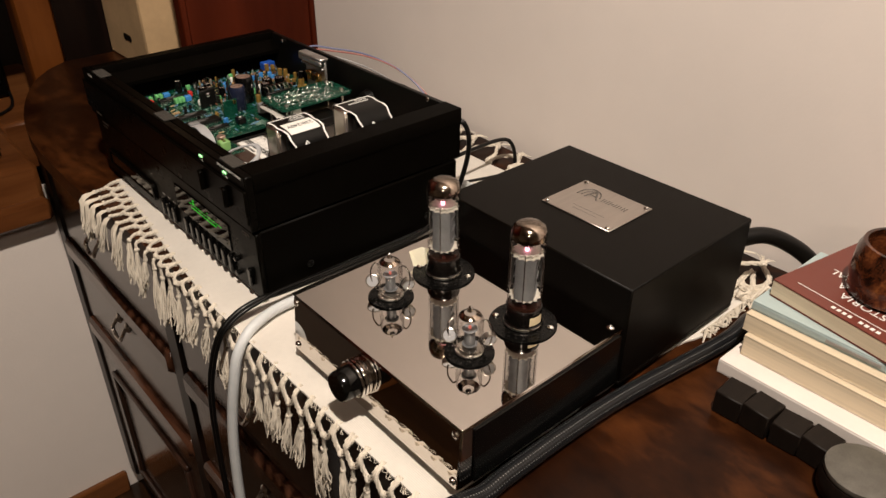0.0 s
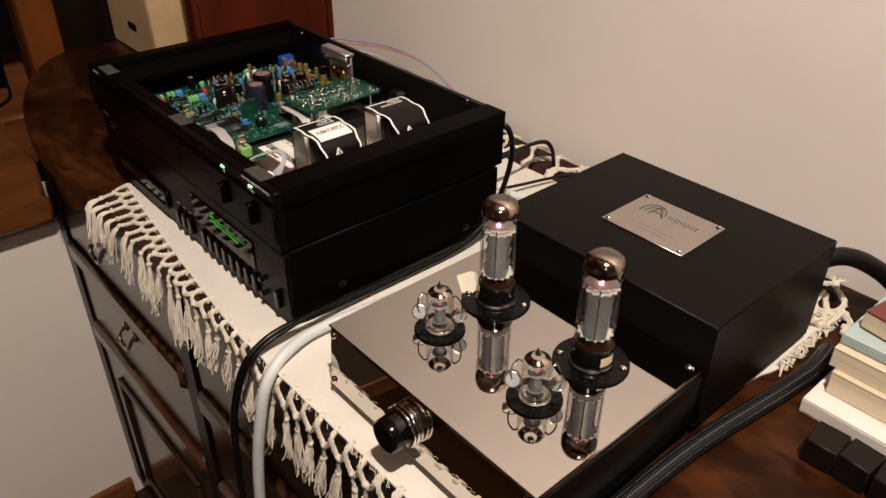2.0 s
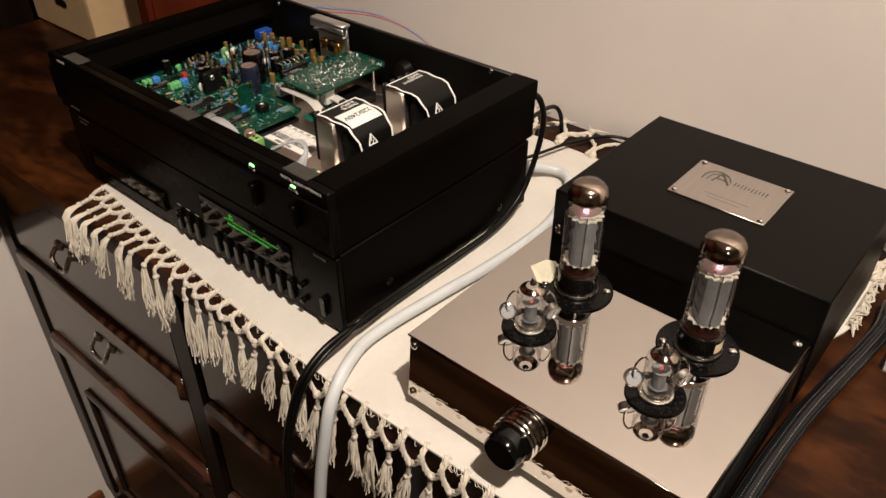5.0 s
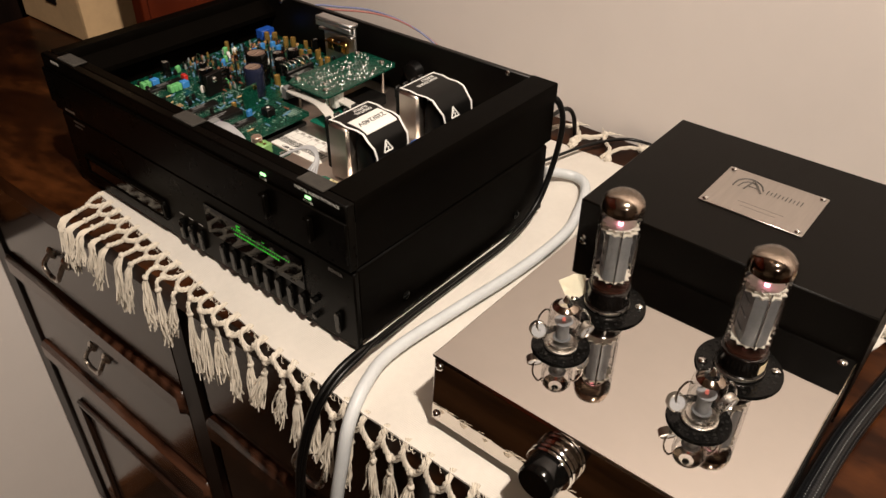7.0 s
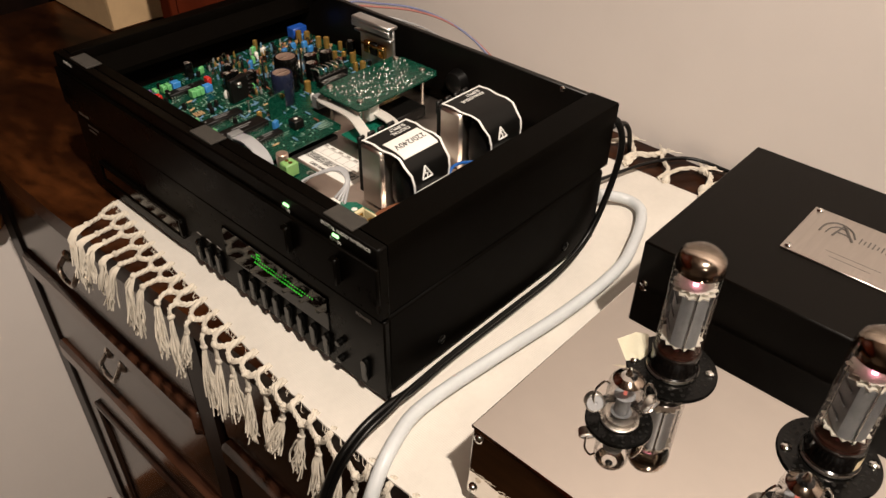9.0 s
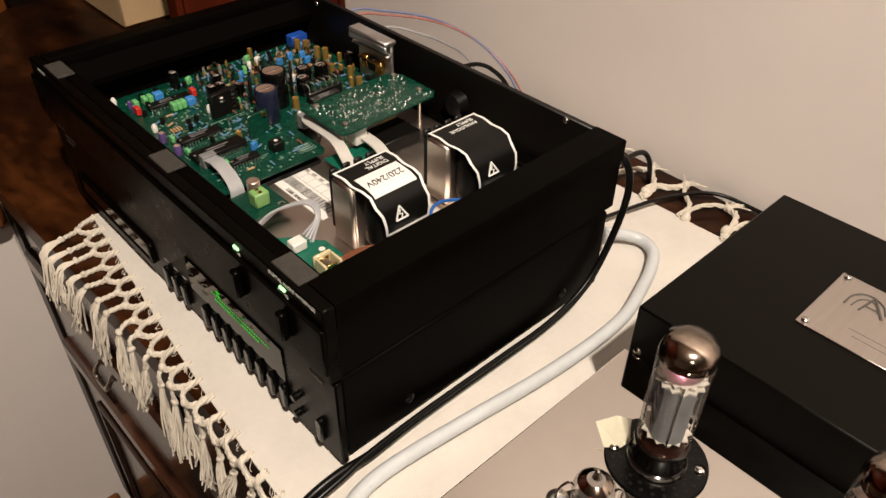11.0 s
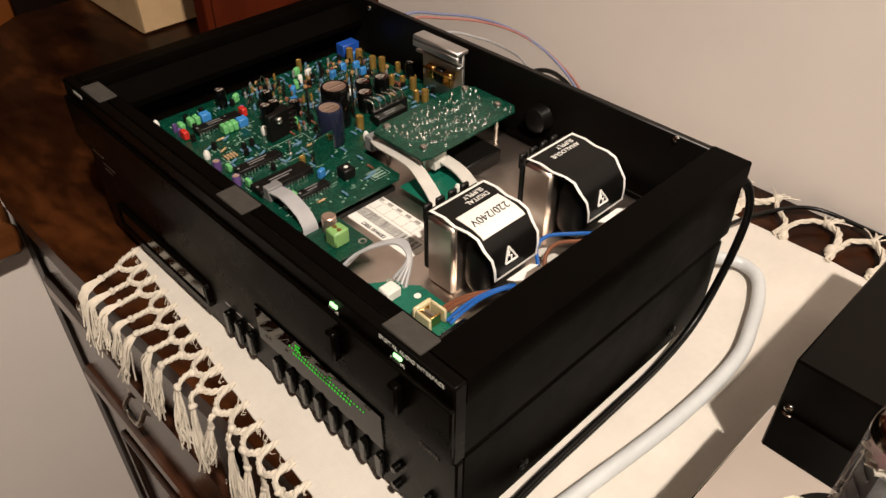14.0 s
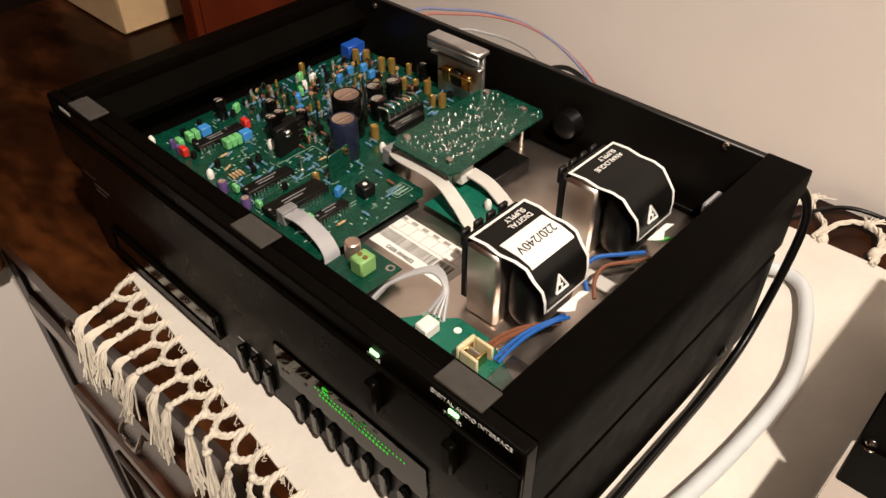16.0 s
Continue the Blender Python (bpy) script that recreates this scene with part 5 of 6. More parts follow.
    tube([c - d * 0.0022, c + Vector((-0.0012, 0, 0)) + d * 0.0008, c + Vector((0.0012, 0, 0)) + d * 0.0008, c + d * 0.0036], 0.0005, 5, 0, bm)
    part("warning_triangle", bm, LABEL_WHITE, film_)
    return t


transformer(0.0, 0.0, ("DIGITAL", "SUPPLY"), True)
transformer(0.0840, -0.0030, ("ANALOGUE", "SUPPLY"), False)
for k in range(2):
    o = 0.0028 * k
    part("blue_wire", tube([(0.0550, 0.0605 + o, 0.9480), (0.0640, 0.0590 + o, 0.9525), (0.0760, 0.0560 + o * 0.8, 0.9570), (0.0900, 0.0515 + o * 0.5, 0.9585), (0.1010, 0.0500 + o, 0.9540)], 0.0011, 7), WIRE_BLUE, dac)
    part("brown_wire", tube([(0.0570, 0.0700 + o, 0.9475), (0.0660, 0.0665 + o, 0.9520), (0.0770, 0.0610 + o * 0.8, 0.9550), (0.0890, 0.0555 + o * 0.3, 0.9540), (0.0980, 0.0530 + o * 0.3, 0.9500)], 0.0013, 7), WIRE_BROWN, dac)
part("blue_wire", tube([(0.1250, 0.0550, 0.9530), (0.1340, 0.0640, 0.9575), (0.1460, 0.0650, 0.9590), (0.1600, 0.0555, 0.9585), (0.1740, 0.0490, 0.9550)], 0.0013, 7), WIRE_BLUE, dac)
part("brown_wire", tube([(0.1250, 0.0500, 0.9510), (0.1350, 0.0570, 0.9550), (0.1470, 0.0580, 0.9565), (0.1600, 0.0500, 0.9560), (0.1740, 0.0450, 0.9530)], 0.0013, 7), WIRE_BROWN, dac)
for k in range(3):
    part("white_wire", tube([(0.1160, 0.0330 + 0.004 * k, 0.9500), (0.1080, 0.0260 + 0.002 * k, 0.9550), (0.0940, 0.0290 + 0.002 * k, 0.9530), (0.0980 + 0.004 * k, 0.0420, 0.9460)], 0.0013, 7), WIRE_WHITE, dac)
    part("white_wire", tube([(0.1980, 0.0330 + 0.004 * k, 0.9500), (0.1880, 0.0240 + 0.002 * k, 0.9530), (0.1740, 0.0290 + 0.003 * k, 0.9480), (0.1600, 0.0330, 0.9420)], 0.0013, 7), WIRE_WHITE, dac)
plug = part("mains_terminal", box(0.2260, 0.2450, 0.0370, 0.0430, 0.9580, 0.9660, 0.0012), RIBBON_G, dac, "off-white mains terminal strip")
for k in range(2):
    part("terminal_cage", box(0.2250 + 0.009 * k, 0.2310 + 0.009 * k, 0.0300, 0.0359, 0.9580, 0.9660, 0.0006), NICKEL, plug)
part("green_wire", tube([(0.2240, 0.0400, 0.9570), (0.2150, 0.0360, 0.9530), (0.2050, 0.0440, 0.9500), (0.1950, 0.0560, 0.9480)], 0.0014, 7), WIRE_GREEN, dac)
part("blue_wire", tube([(0.2260, 0.0350, 0.9590), (0.2180, 0.0310, 0.9560), (0.2080, 0.0300, 0.9520)], 0.0014, 7), WIRE_BLUE, dac)

# ---- valve amplifier ----
AX0, AX1, AY0, AY1, AZ0, AZ1 = -0.0170, 0.1625, -0.3135, -0.0905, 0.8590, 0.9180
amp = thing("valve_amplifier", (0.07, -0.20, CLOTH), "mirror-polished steel valve amplifier with four glass valves", "amplifier")
def chassis_body():
    """A sheet-metal body whose front leans out a little towards its foot."""
    bm = box(AX0 + 0.001, AX1 - 0.001, AY0 + 0.001, AY1 - 0.001, AZ0, AZ1 - 0.0022, 0.0015)
    for v in bm.verts:
        if v.co.x < AX0 + 0.01:
            v.co.x -= 0.0045 * (AZ1 - v.co.z) / (AZ1 - AZ0)
    return bm


part("chassis", chassis_body(), MIRROR, amp, "mirror-polished steel chassis")
part("top_plate", box(AX0, AX1, AY0, AY1, AZ1 - 0.0020, AZ1, 0.0008), MIRROR, amp, "mirror-polished steel top plate")
part("side_panel", box(AX0 + 0.012, AX1 - 0.002, AY0 - 0.0008, AY0 + 0.0009, AZ0 + 0.001, AZ1 - 0.006, 0.0004), BLACK_GLOSS, amp, "black painted side panel")
for fx in (AX0 + 0.025, AX1 - 0.025):
    for fy in (AY0 + 0.025, AY1 - 0.025):
        part("foot", lathe([(0, 0), (0.010, 0), (0.011, AZ0 - CLOTH - 0.0005), (0, AZ0 - CLOTH - 0.0005)], (fx, fy, CLOTH + 0.0005), 18), RUBBER, amp)
for y in (AY0 + 0.0065, AY1 - 0.0065):
    for z in (0.9105, 0.8660):
        screw(amp, (AX0 + 0.0006 - 0.0045 * (AZ1 - z) / (AZ1 - AZ0), y, z), FACE_X, 0.0032)
screw(amp, (AX1 - 0.007, AY0 + 0.008, AZ1), UPRIGHT, 0.0035)
KY, KZ = -0.193, 0.891
knob = part("volume_knob", lathe([(0, 0.0250), (0.0118, 0.0250), (0.0130, 0.0237), (0.0134, 0.017), (0.0134, 0.0085), (0, 0.0085)], (AX0, KY, KZ), 36, turn=FACE_X), BLACK_GLOSS, amp, "black volume knob with chrome collars")
for a, b in ((0.0075, 0.0100), (0.0036, 0.0064)):
    part("collar", lathe([(0.0130, a), (0.0158, a), (0.0167, a + 0.0012), (0.0167, b - 0.0012), (0.0158, b), (0.0130, b)], (AX0, KY, KZ), 36, turn=FACE_X), CHROME, knob)
part("knob_washer", lathe([(0, 0.0034), (0.0160, 0.0034), (0.0165, 0.0), (0, 0.0)], (AX0, KY, KZ), 30, turn=FACE_X), CHROME, knob)


def perforated(x, y, r, inner, holes, hole_r):
    """A black disc with a ring of holes, on the top plate."""
    bm = lathe([(inner, 0.0002), (r - 0.0006, 0.0002), (r, 0.0008), (r - 0.0005, 0.0016), (inner, 0.0016), (inner, 0.0002)], (x, y, AZ1), 48)
    d = part("socket_disc", bm, DISC, amp, "black perforated socket disc")
    for ring, n in ((r * 0.84, holes), (r * 0.70, holes - 4)):
        for i in range(n):
            a = 2 * math.pi * (i + (0.5 if ring < r * 0.8 else 0)) / n
            part("hole", lathe([(0, 0.00175), (hole_r, 0.00175), (hole_r, 0.0015), (0, 0.0015)], (x + ring * math.cos(a), y + ring * math.sin(a), AZ1), 8), CHIP, d, "", None)
    return d


def power_valve(x, y, sticker):
    d = perforated(x, y, 0.0285, 0.012, 24, 0.0012)
    for a in (-62, 118):
        screw(d, (x + 0.0235 * math.cos(radians(a)), y + 0.0235 * math.sin(radians(a)), AZ1 + 0.0018), UPRIGHT, 0.0033)
    z = AZ1 + 0.0017
    v = part("power_valve", lathe([(0.0150, 0), (0.0160, 0.0008), (0.0160, 0.0030), (0.0150, 0.0036), (0.0148, 0.0150), (0.0152, 0.0165), (0.0150, 0.0180), (0.0138, 0.0186), (0, 0.0186)], (x, y, z), 36), BAKELITE, amp, "tall glass power valve on a black base")
    part("metal_band", lathe([(0.0162, 0.0005), (0.0166, 0.0010), (0.0166, 0.0024), (0.0162, 0.0029)], (x, y, z), 36), NICKEL, v)
    part("resin_ring", lathe([(0.0140, 0.0187), (0.0136, 0.0205), (0.006, 0.0205), (0.006, 0.0187)], (x, y, z), 36), AMBER, v)
    g0 = 0.0240
    glass = part("glass_envelope", lathe([(0.0138, g0 - 0.004), (0.0144, g0), (0.0145, 0.0700), (0.0147, 0.0800), (0.0146, 0.0850), (0.0132, 0.0903), (0.0092, 0.0934), (0.0040, 0.0945), (0, 0.0947)], (x, y, z), 40), GLASS, v, "clear glass envelope")
    part("getter_coating", lathe([(0.0144, 0.0815), (0.0143, 0.0849), (0.0129, 0.0900), (0.0090, 0.0930), (0.0040, 0.0941), (0, 0.0942)], (x, y, z), 40), GETTER, glass, "silvery getter coating")

    def mica(zz, r0, teeth=14):
        out = []
        for i in range(teeth * 2):
            a = math.pi * i / teeth
            rr = r0 if i % 2 else r0 - 0.0022
            out.append((x + rr * math.cos(a), y + rr * math.sin(a)))
        part("mica_disc", prism(out, z + zz, z + zz + 0.0011), MICA, v, "toothed mica disc", None)

    mica(0.0270, 0.0134), mica(0.0665, 0.0134), mica(0.0690, 0.0120)
    # anode box with ribs
    m = Matrix.Translation((x, y, z)) @ Matrix.Rotation(radians(35), 4, "Z")
    outline = [(0.0118, 0.0040), (0.0090, 0.0078), (0.0030, 0.0086), (-0.0030, 0.0086), (-0.0090, 0.0078), (-0.0118, 0.0040), (-0.0118, -0.0040), (-0.0090, -0.0078), (-0.0030, -0.0086), (0.0030, -0.0086), (0.0090, -0.0078), (0.0118, -0.0040)]
    an = part("anode", prism(outline, 0.0282, 0.0662, 0.0, turn=m), ANODE, v, "grey sheet-metal anode")
    for zz in (0.036, 0.047, 0.058):
        part("anode_rib", box(-0.0060, 0.0060, -0.0094, -0.0086, zz - 0.0009, zz + 0.0009, 0.0003, turn=m, segments=1), ANODE, an)
        part("anode_rib", box(-0.0060, 0.0060, 0.0086, 0.0094, zz - 0.0009, zz + 0.0009, 0.0003, turn=m, segments=1), ANODE, an)
    for k in range(4):
        a = radians(35 + 90 * k)
        part("support_rod", tube([(x + 0.0126 * math.cos(a), y + 0.0126 * math.sin(a), z + 0.026), (x + 0.0126 * math.cos(a), y + 0.0126 * math.sin(a), z + 0.0715)], 0.0005, 6, 1), SOLDER, v)
    part("heater_tip", lathe([(0.0017, 0.0702), (0.0017, 0.0735), (0, 0.0742)], (x - 0.002, y - 0.001, z), 10), HEATER, v, "glowing pink-orange heater tip")
    part("heater_foot", lathe([(0, 0.0228), (0.0016, 0.0230), (0.0016, 0.0260), (0, 0.0262)], (x, y, z), 10), HEATER_DIM, v, "dim glowing heater end")
    ring = [(x + 0.0075 * math.cos(a), y + 0.0075 * math.sin(a), z + 0.0765) for a in [2 * math.pi * k / 16 for k in range(17)]]
    part("getter_ring", tube(ring, 0.0006, 6, 1), NICKEL, v)
    if sticker:
        bm = bmesh.new()
        rows = []
        for k in range(7):
            a = radians(-118 + 8 * k)
            rows.append([bm.verts.new((x + 0.0154 * math.cos(a), y + 0.0154 * math.sin(a), z + h)) for h in (0.0055, 0.0135)])
        for a, b in zip(rows, rows[1:]):
            bm.faces.new((a[0], b[0], b[1], a[1]))
        part("sticker", bm, CREAM, v, "cream paper sticker")


def small_valve(x, y):
    perforated(x, y, 0.0200, 0.0085, 18, 0.0010)
    z = AZ1 + 0.0017
    v = part("small_valve", lathe([(0.0108, 0), (0.0114, 0.0006), (0.0114, 0.0018), (0.0106, 0.0022), (0, 0.0022)], (x, y, z), 28), NICKEL, amp, "small glass valve with spring retainers")
    part("glass_envelope", lathe([(0.0104, 0.0018), (0.0108, 0.0040), (0.0108, 0.0290), (0.0104, 0.0320), (0.0085, 0.0350), (0.0050, 0.0372), (0.0024, 0.0382), (0.0018, 0.0405), (0.0009, 0.0430), (0, 0.0435)], (x, y, z), 32), GLASS, v, "clear glass envelope")
    part("getter_coating", lathe([(0.0089, 0.0340), (0.0080, 0.0349), (0.0047, 0.0368)], (x, y, z), 32), GETTER, v, "silvery getter coating")
    part("exhaust_tip", lathe([(0.0024, 0.0384), (0.0019, 0.0405), (0.0010, 0.0431), (0, 0.0437)], (x, y, z), 14), CHROME, v)
    part("valve_anode", lathe([(0, 0.0080), (0.0044, 0.0080), (0.0044, 0.0205), (0, 0.0205)], (x, y, z), 14), ANODE, v)
    part("glass_foot", lathe([(0, 0.0030), (0.0090, 0.0030), (0.0090, 0.0044), (0, 0.0052)], (x, y, z), 24), NICKEL, v)
    for zz in (0.0072, 0.0215):
        part("mica_disc", lathe([(0, 0), (0.0062, 0), (0.0062, 0.0004), (0, 0.0005)], (x, y, z + zz), 20), ANODE, v, "", None)
    part("heater_tip", lathe([(0.0012, 0.0221), (0.0012, 0.0240), (0, 0.0244)], (x, y, z), 8), HEATER_DIM, v, "dim glowing heater end")
    # spring retainers: a bow each side with a pale disc
    for s in (-1, 1):
        ux, uy = 0.62 * s, -0.78 * s
        pts = [(x + ux * 0.0115, y + uy * 0.0115, z + 0.003), (x + ux * 0.0165, y + uy * 0.0165, z + 0.012), (x + ux * 0.0170, y + uy * 0.0170, z + 0.024), (x + ux * 0.0130, y + uy * 0.0130, z + 0.0315), (x + ux * 0.0100, y + uy * 0.0100, z + 0.0300)]
        sp = part("spring_bow", tube(pts, 0.0007, 6), CHROME, v, "thin wire retainer")
        tilt = Vector((-0.62, -0.60, 0.40) if s < 0 else (-0.30, -0.80, -0.15)).to_track_quat("Z", "Y").to_matrix().to_4x4()
        cx, cy, cz = x + ux * 0.0160, y + uy * 0.0160, z + 0.0130
        part("retainer_cup", lathe([(0, -0.0045), (0.0054, -0.0045), (0.0060, -0.0038), (0.0060, 0.0008), (0.0052, 0.0012), (0.0050, 0.0004)], (cx, cy, cz), 22, turn=tilt), NICKEL, sp)
        part("retainer_pad", lathe([(0.0050, 0.0005), (0.0012, 0.0007), (0.0008, 0.0001), (0, 0.0001)], (cx, cy, cz), 22, turn=tilt), RIBBON_G, sp)


power_valve(0.1050, -0.1540, False)
power_valve(0.1050, -0.2540, True)
small_valve(0.0455, -0.1525)
small_valve(0.0455, -0.2530)
# folded scrap of paper by the socket
bm = bmesh.new()
v = [bm.verts.new(p) for p in ((0.0925, -0.1195, 0.9300), (0.0890, -0.1300, 0.9200), (0.0950, -0.1365, 0.9205), (0.1015, -0.1270, 0.9345), (0.1065, -0.1335, 0.9335), (0.1000, -0.1390, 0.9240))]
bm.faces.new((v[0], v[1], v[2], v[3])), bm.faces.new((v[3], v[2], v[5], v[4]))
bmesh.ops.solidify(bm, geom=bm.faces[:], thickness=0.0004)
solo("paper_scrap", bm, mat("cream_paper", (0.90, 0.86, 0.70), 0.7, vary=0.05, scale=60), "small folded scrap of cream paper beside a valve socket", "paper", smooth=None)

# ---- power supply box ----
PX0, PX1, PY0, PY1, PZ1 = 0.1640, 0.3450, -0.3155, -0.0920, 0.9550
psu = thing("power_supply", (0.255, -0.205, CLOTH), "black painted metal power supply box with a steel plate", "power supply")
part("box_body", box(PX0 + 0.0003, PX1 - 0.0003, PY0 + 0.0003, PY1 - 0.0003, 0.8555, 0.8600, 0.0006), PSU_BLACK, psu)
part("cover", box(PX0, PX1, PY0, PY1, 0.8604, PZ1, 0.0012), PSU_BLACK, psu, "black textured cover")
for fx in (PX0 + 0.025, PX1 - 0.025):
    for fy in (PY0 + 0.025, PY1 - 0.025):
        part("foot", lathe([(0, 0), (0.010, 0), (0.011, 0.0055), (0, 0.0055)], (fx, fy, CLOTH + 0.0003), 18), RUBBER, psu)
plate = part("name_plate", box(0.2228, 0.2885, -0.2445, -0.1630, PZ1, PZ1 + 0.0011, 0.0003), BRUSHED, psu, "engraved brushed steel plate")
for x in (0.2268, 0.2845):
    for y in (-0.2400, -0.1675):
        screw(plate, (x, y, PZ1 + 0.0013), UPRIGHT, 0.0026)
for y in (PY1 - 0.0065,):
    screw(psu, (PX0 + 0.0004, y, 0.9198), FACE_X, 0.0030)
bm = bmesh.new()
# an arch over a pointed stroke, then a row of short strokes
tube([(0.2600, -0.1760, PZ1 + 0.0012), (0.2700, -0.1768, PZ1 + 0.0012), (0.2765, -0.1815, PZ1 + 0.0012), (0.2775, -0.1880, PZ1 + 0.0012), (0.2735, -0.1950, PZ1 + 0.0012), (0.2660, -0.1990, PZ1 + 0.0012)], 0.0007, 5, 5, bm)
tube([(0.2610, -0.1800, PZ1 + 0.0012), (0.2690, -0.1815, PZ1 + 0.0012), (0.2730, -0.1855, PZ1 + 0.0012), (0.2720, -0.1905, PZ1 + 0.0012), (0.2650, -0.1945, PZ1 + 0.0012)], 0.0005, 5, 5, bm)
tube([(0.2600, -0.1850, PZ1 + 0.0012), (0.2775, -0.1880, PZ1 + 0.0012)], 0.0007, 5, 1, bm)
tube([(0.2775, -0.1880, PZ1 + 0.0012), (0.2610, -0.1985, PZ1 + 0.0012)], 0.0010, 5, 1, bm)
tube([(0.2665, -0.1862, PZ1 + 0.0012), (0.2665, -0.1950, PZ1 + 0.0012)], 0.0005, 5, 1, bm)
part("engraved_mark", bm, ENGRAVED, plate, "engraved arched mark")
for k in range(10):
    y, short = -0.2022 - 0.0030 * k, 0.0012 if k % 3 == 1 else 0.0
    part("engraved_bar", box(0.2630 + short, 0.2700 - short, y - 0.0009, y, PZ1 + 0.0010, PZ1 + 0.0013), ENGRAVED, plate, "", None)
for z, y0, y1 in ((0.2400, -0.225, -0.188), (0.2345, -0.220, -0.192)):
    part("engraved_bar", box(z, z + 0.0005, y0, y1, PZ1 + 0.0010, PZ1 + 0.00113), ENGRAVED, plate, "", None)

# ---- cables ----
solo("white_cable", tube([(0.262, 0.030, 0.878), (0.294, 0.033, 0.872), (0.322, 0.025, 0.862), (0.336, 0.009, 0.857), (0.330, -0.008, 0.857), (0.308, -0.021, 0.857), (0.280, -0.031, 0.857), (0.247, -0.040, 0.857), (0.206, -0.042, 0.857), (0.151, -0.039, 0.857), (0.085, -0.031, 0.857), (0.030, -0.025, 0.857),
                          (0.000, -0.025, 0.857), (-0.022, -0.031, 0.857), (-0.040, -0.037, 0.853), (-0.055, -0.041, 0.838), (-0.063, -0.041, 0.810), (-0.070, -0.037, 0.763), (-0.074, -0.032, 0.700), (-0.075, -0.026, 0.600), (-0.076, -0.015, 0.300), (-0.078, -0.01, 0.10), (-0.10, 0.02, FLOOR + 0.01)], 0.0053, 14, 7),
     WHITE_PVC, "thick white cable lying on the runner and hanging down", "cable")
solo("cable_connector", lathe([(0, 0.0), (0.0085, 0.0), (0.0085, 0.010), (0.0075, 0.011), (0.0085, 0.012), (0.0085, 0.022), (0.0065, 0.026), (0, 0.026)], (0.276, 0.026, 0.876), 20, turn=Matrix.Rotation(radians(98), 4, "Y")), mat("pale_grey_plastic", (0.42, 0.44, 0.44), 0.4, vary=0.08, scale=60), "pale grey cable connector behind the disc player", "connector")
for k, r in ((0, 0.0029), (1, 0.0020)):
    lift, out = 0.0042 * k, 0.0008 * k
    solo("black_cable", tube([(0.258, 0.012 + 0.007 * k, 0.972), (0.270, 0.002, 0.972 + lift * 0.5), (0.2725, -0.0055 - out, 0.955), (0.268, -0.0065 - out, 0.925 + lift * 0.5), (0.250, -0.0060 - out, 0.886 + lift), (0.227, -0.0062 - out, 0.866 + lift), (0.190, -0.0062 - out, 0.8565 + lift * 0.8), (0.140, -0.0062 - out, 0.8555 + lift), (0.061, -0.0072 - out, 0.8580 + lift * 0.9),
                              (0.012, -0.0120 - out, 0.8640 + lift * 0.7), (-0.012, -0.0110 - 0.004 * k, 0.8655), (-0.036, -0.0100 - 0.0048 * k, 0.8600), (-0.056, -0.0090 - 0.0050 * k, 0.845), (-0.067, -0.0030 - 0.0050 * k, 0.810), (-0.073, 0.0040 - 0.005 * k, 0.760), (-0.074, 0.012 - 0.005 * k, 0.660), (-0.072, 0.020, 0.40), (-0.072 - 0.008 * k, 0.03, 0.1), (-0.09 - 0.008 * k, 0.05, FLOOR + 0.006)], r, 12, 7),
         RUBBER, "thin black cable along the disc player and hanging down", "cable")
solo("braided_cable", tube([(-0.062, -0.300, 0.790), (-0.062, -0.310, 0.845), (-0.036, -0.3215, 0.862), (-0.007, -0.3245, 0.8565), (0.021, -0.3235, 0.8565), (0.087, -0.3235, 0.8565), (0.153, -0.3265, 0.8565), (0.220, -0.3345, 0.8565), (0.262, -0.340, 0.8565), (0.300, -0.343, 0.8565), (0.335, -0.340, 0.8565)], 0.0076, 22, 8, uv=True),
     BRAID, "thick black braided cable lying on the tabletop", "cable")
solo("power_cable", tube([(0.346, -0.290, 0.905), (0.362, -0.296, 0.915), (0.392, -0.312, 0.917), (0.420, -0.335, 0.900), (0.436, -0.365, 0.875), (0.440, -0.42, 0.8600)], 0.0085, 14, 8), RUBBER, "thick black mains cord plugged into the power supply", "cable")
solo("mains_plug", lathe([(0, 0), (0.012, 0), (0.013, 0.004), (0.012, 0.020), (0.0095, 0.026), (0, 0.026)], (0.3455, -0.290, 0.905), 20, turn=Matrix.Rotation(radians(90), 4, "Y")), BLACK_SMOOTH, "black plug in the back of the power supply", "plug")
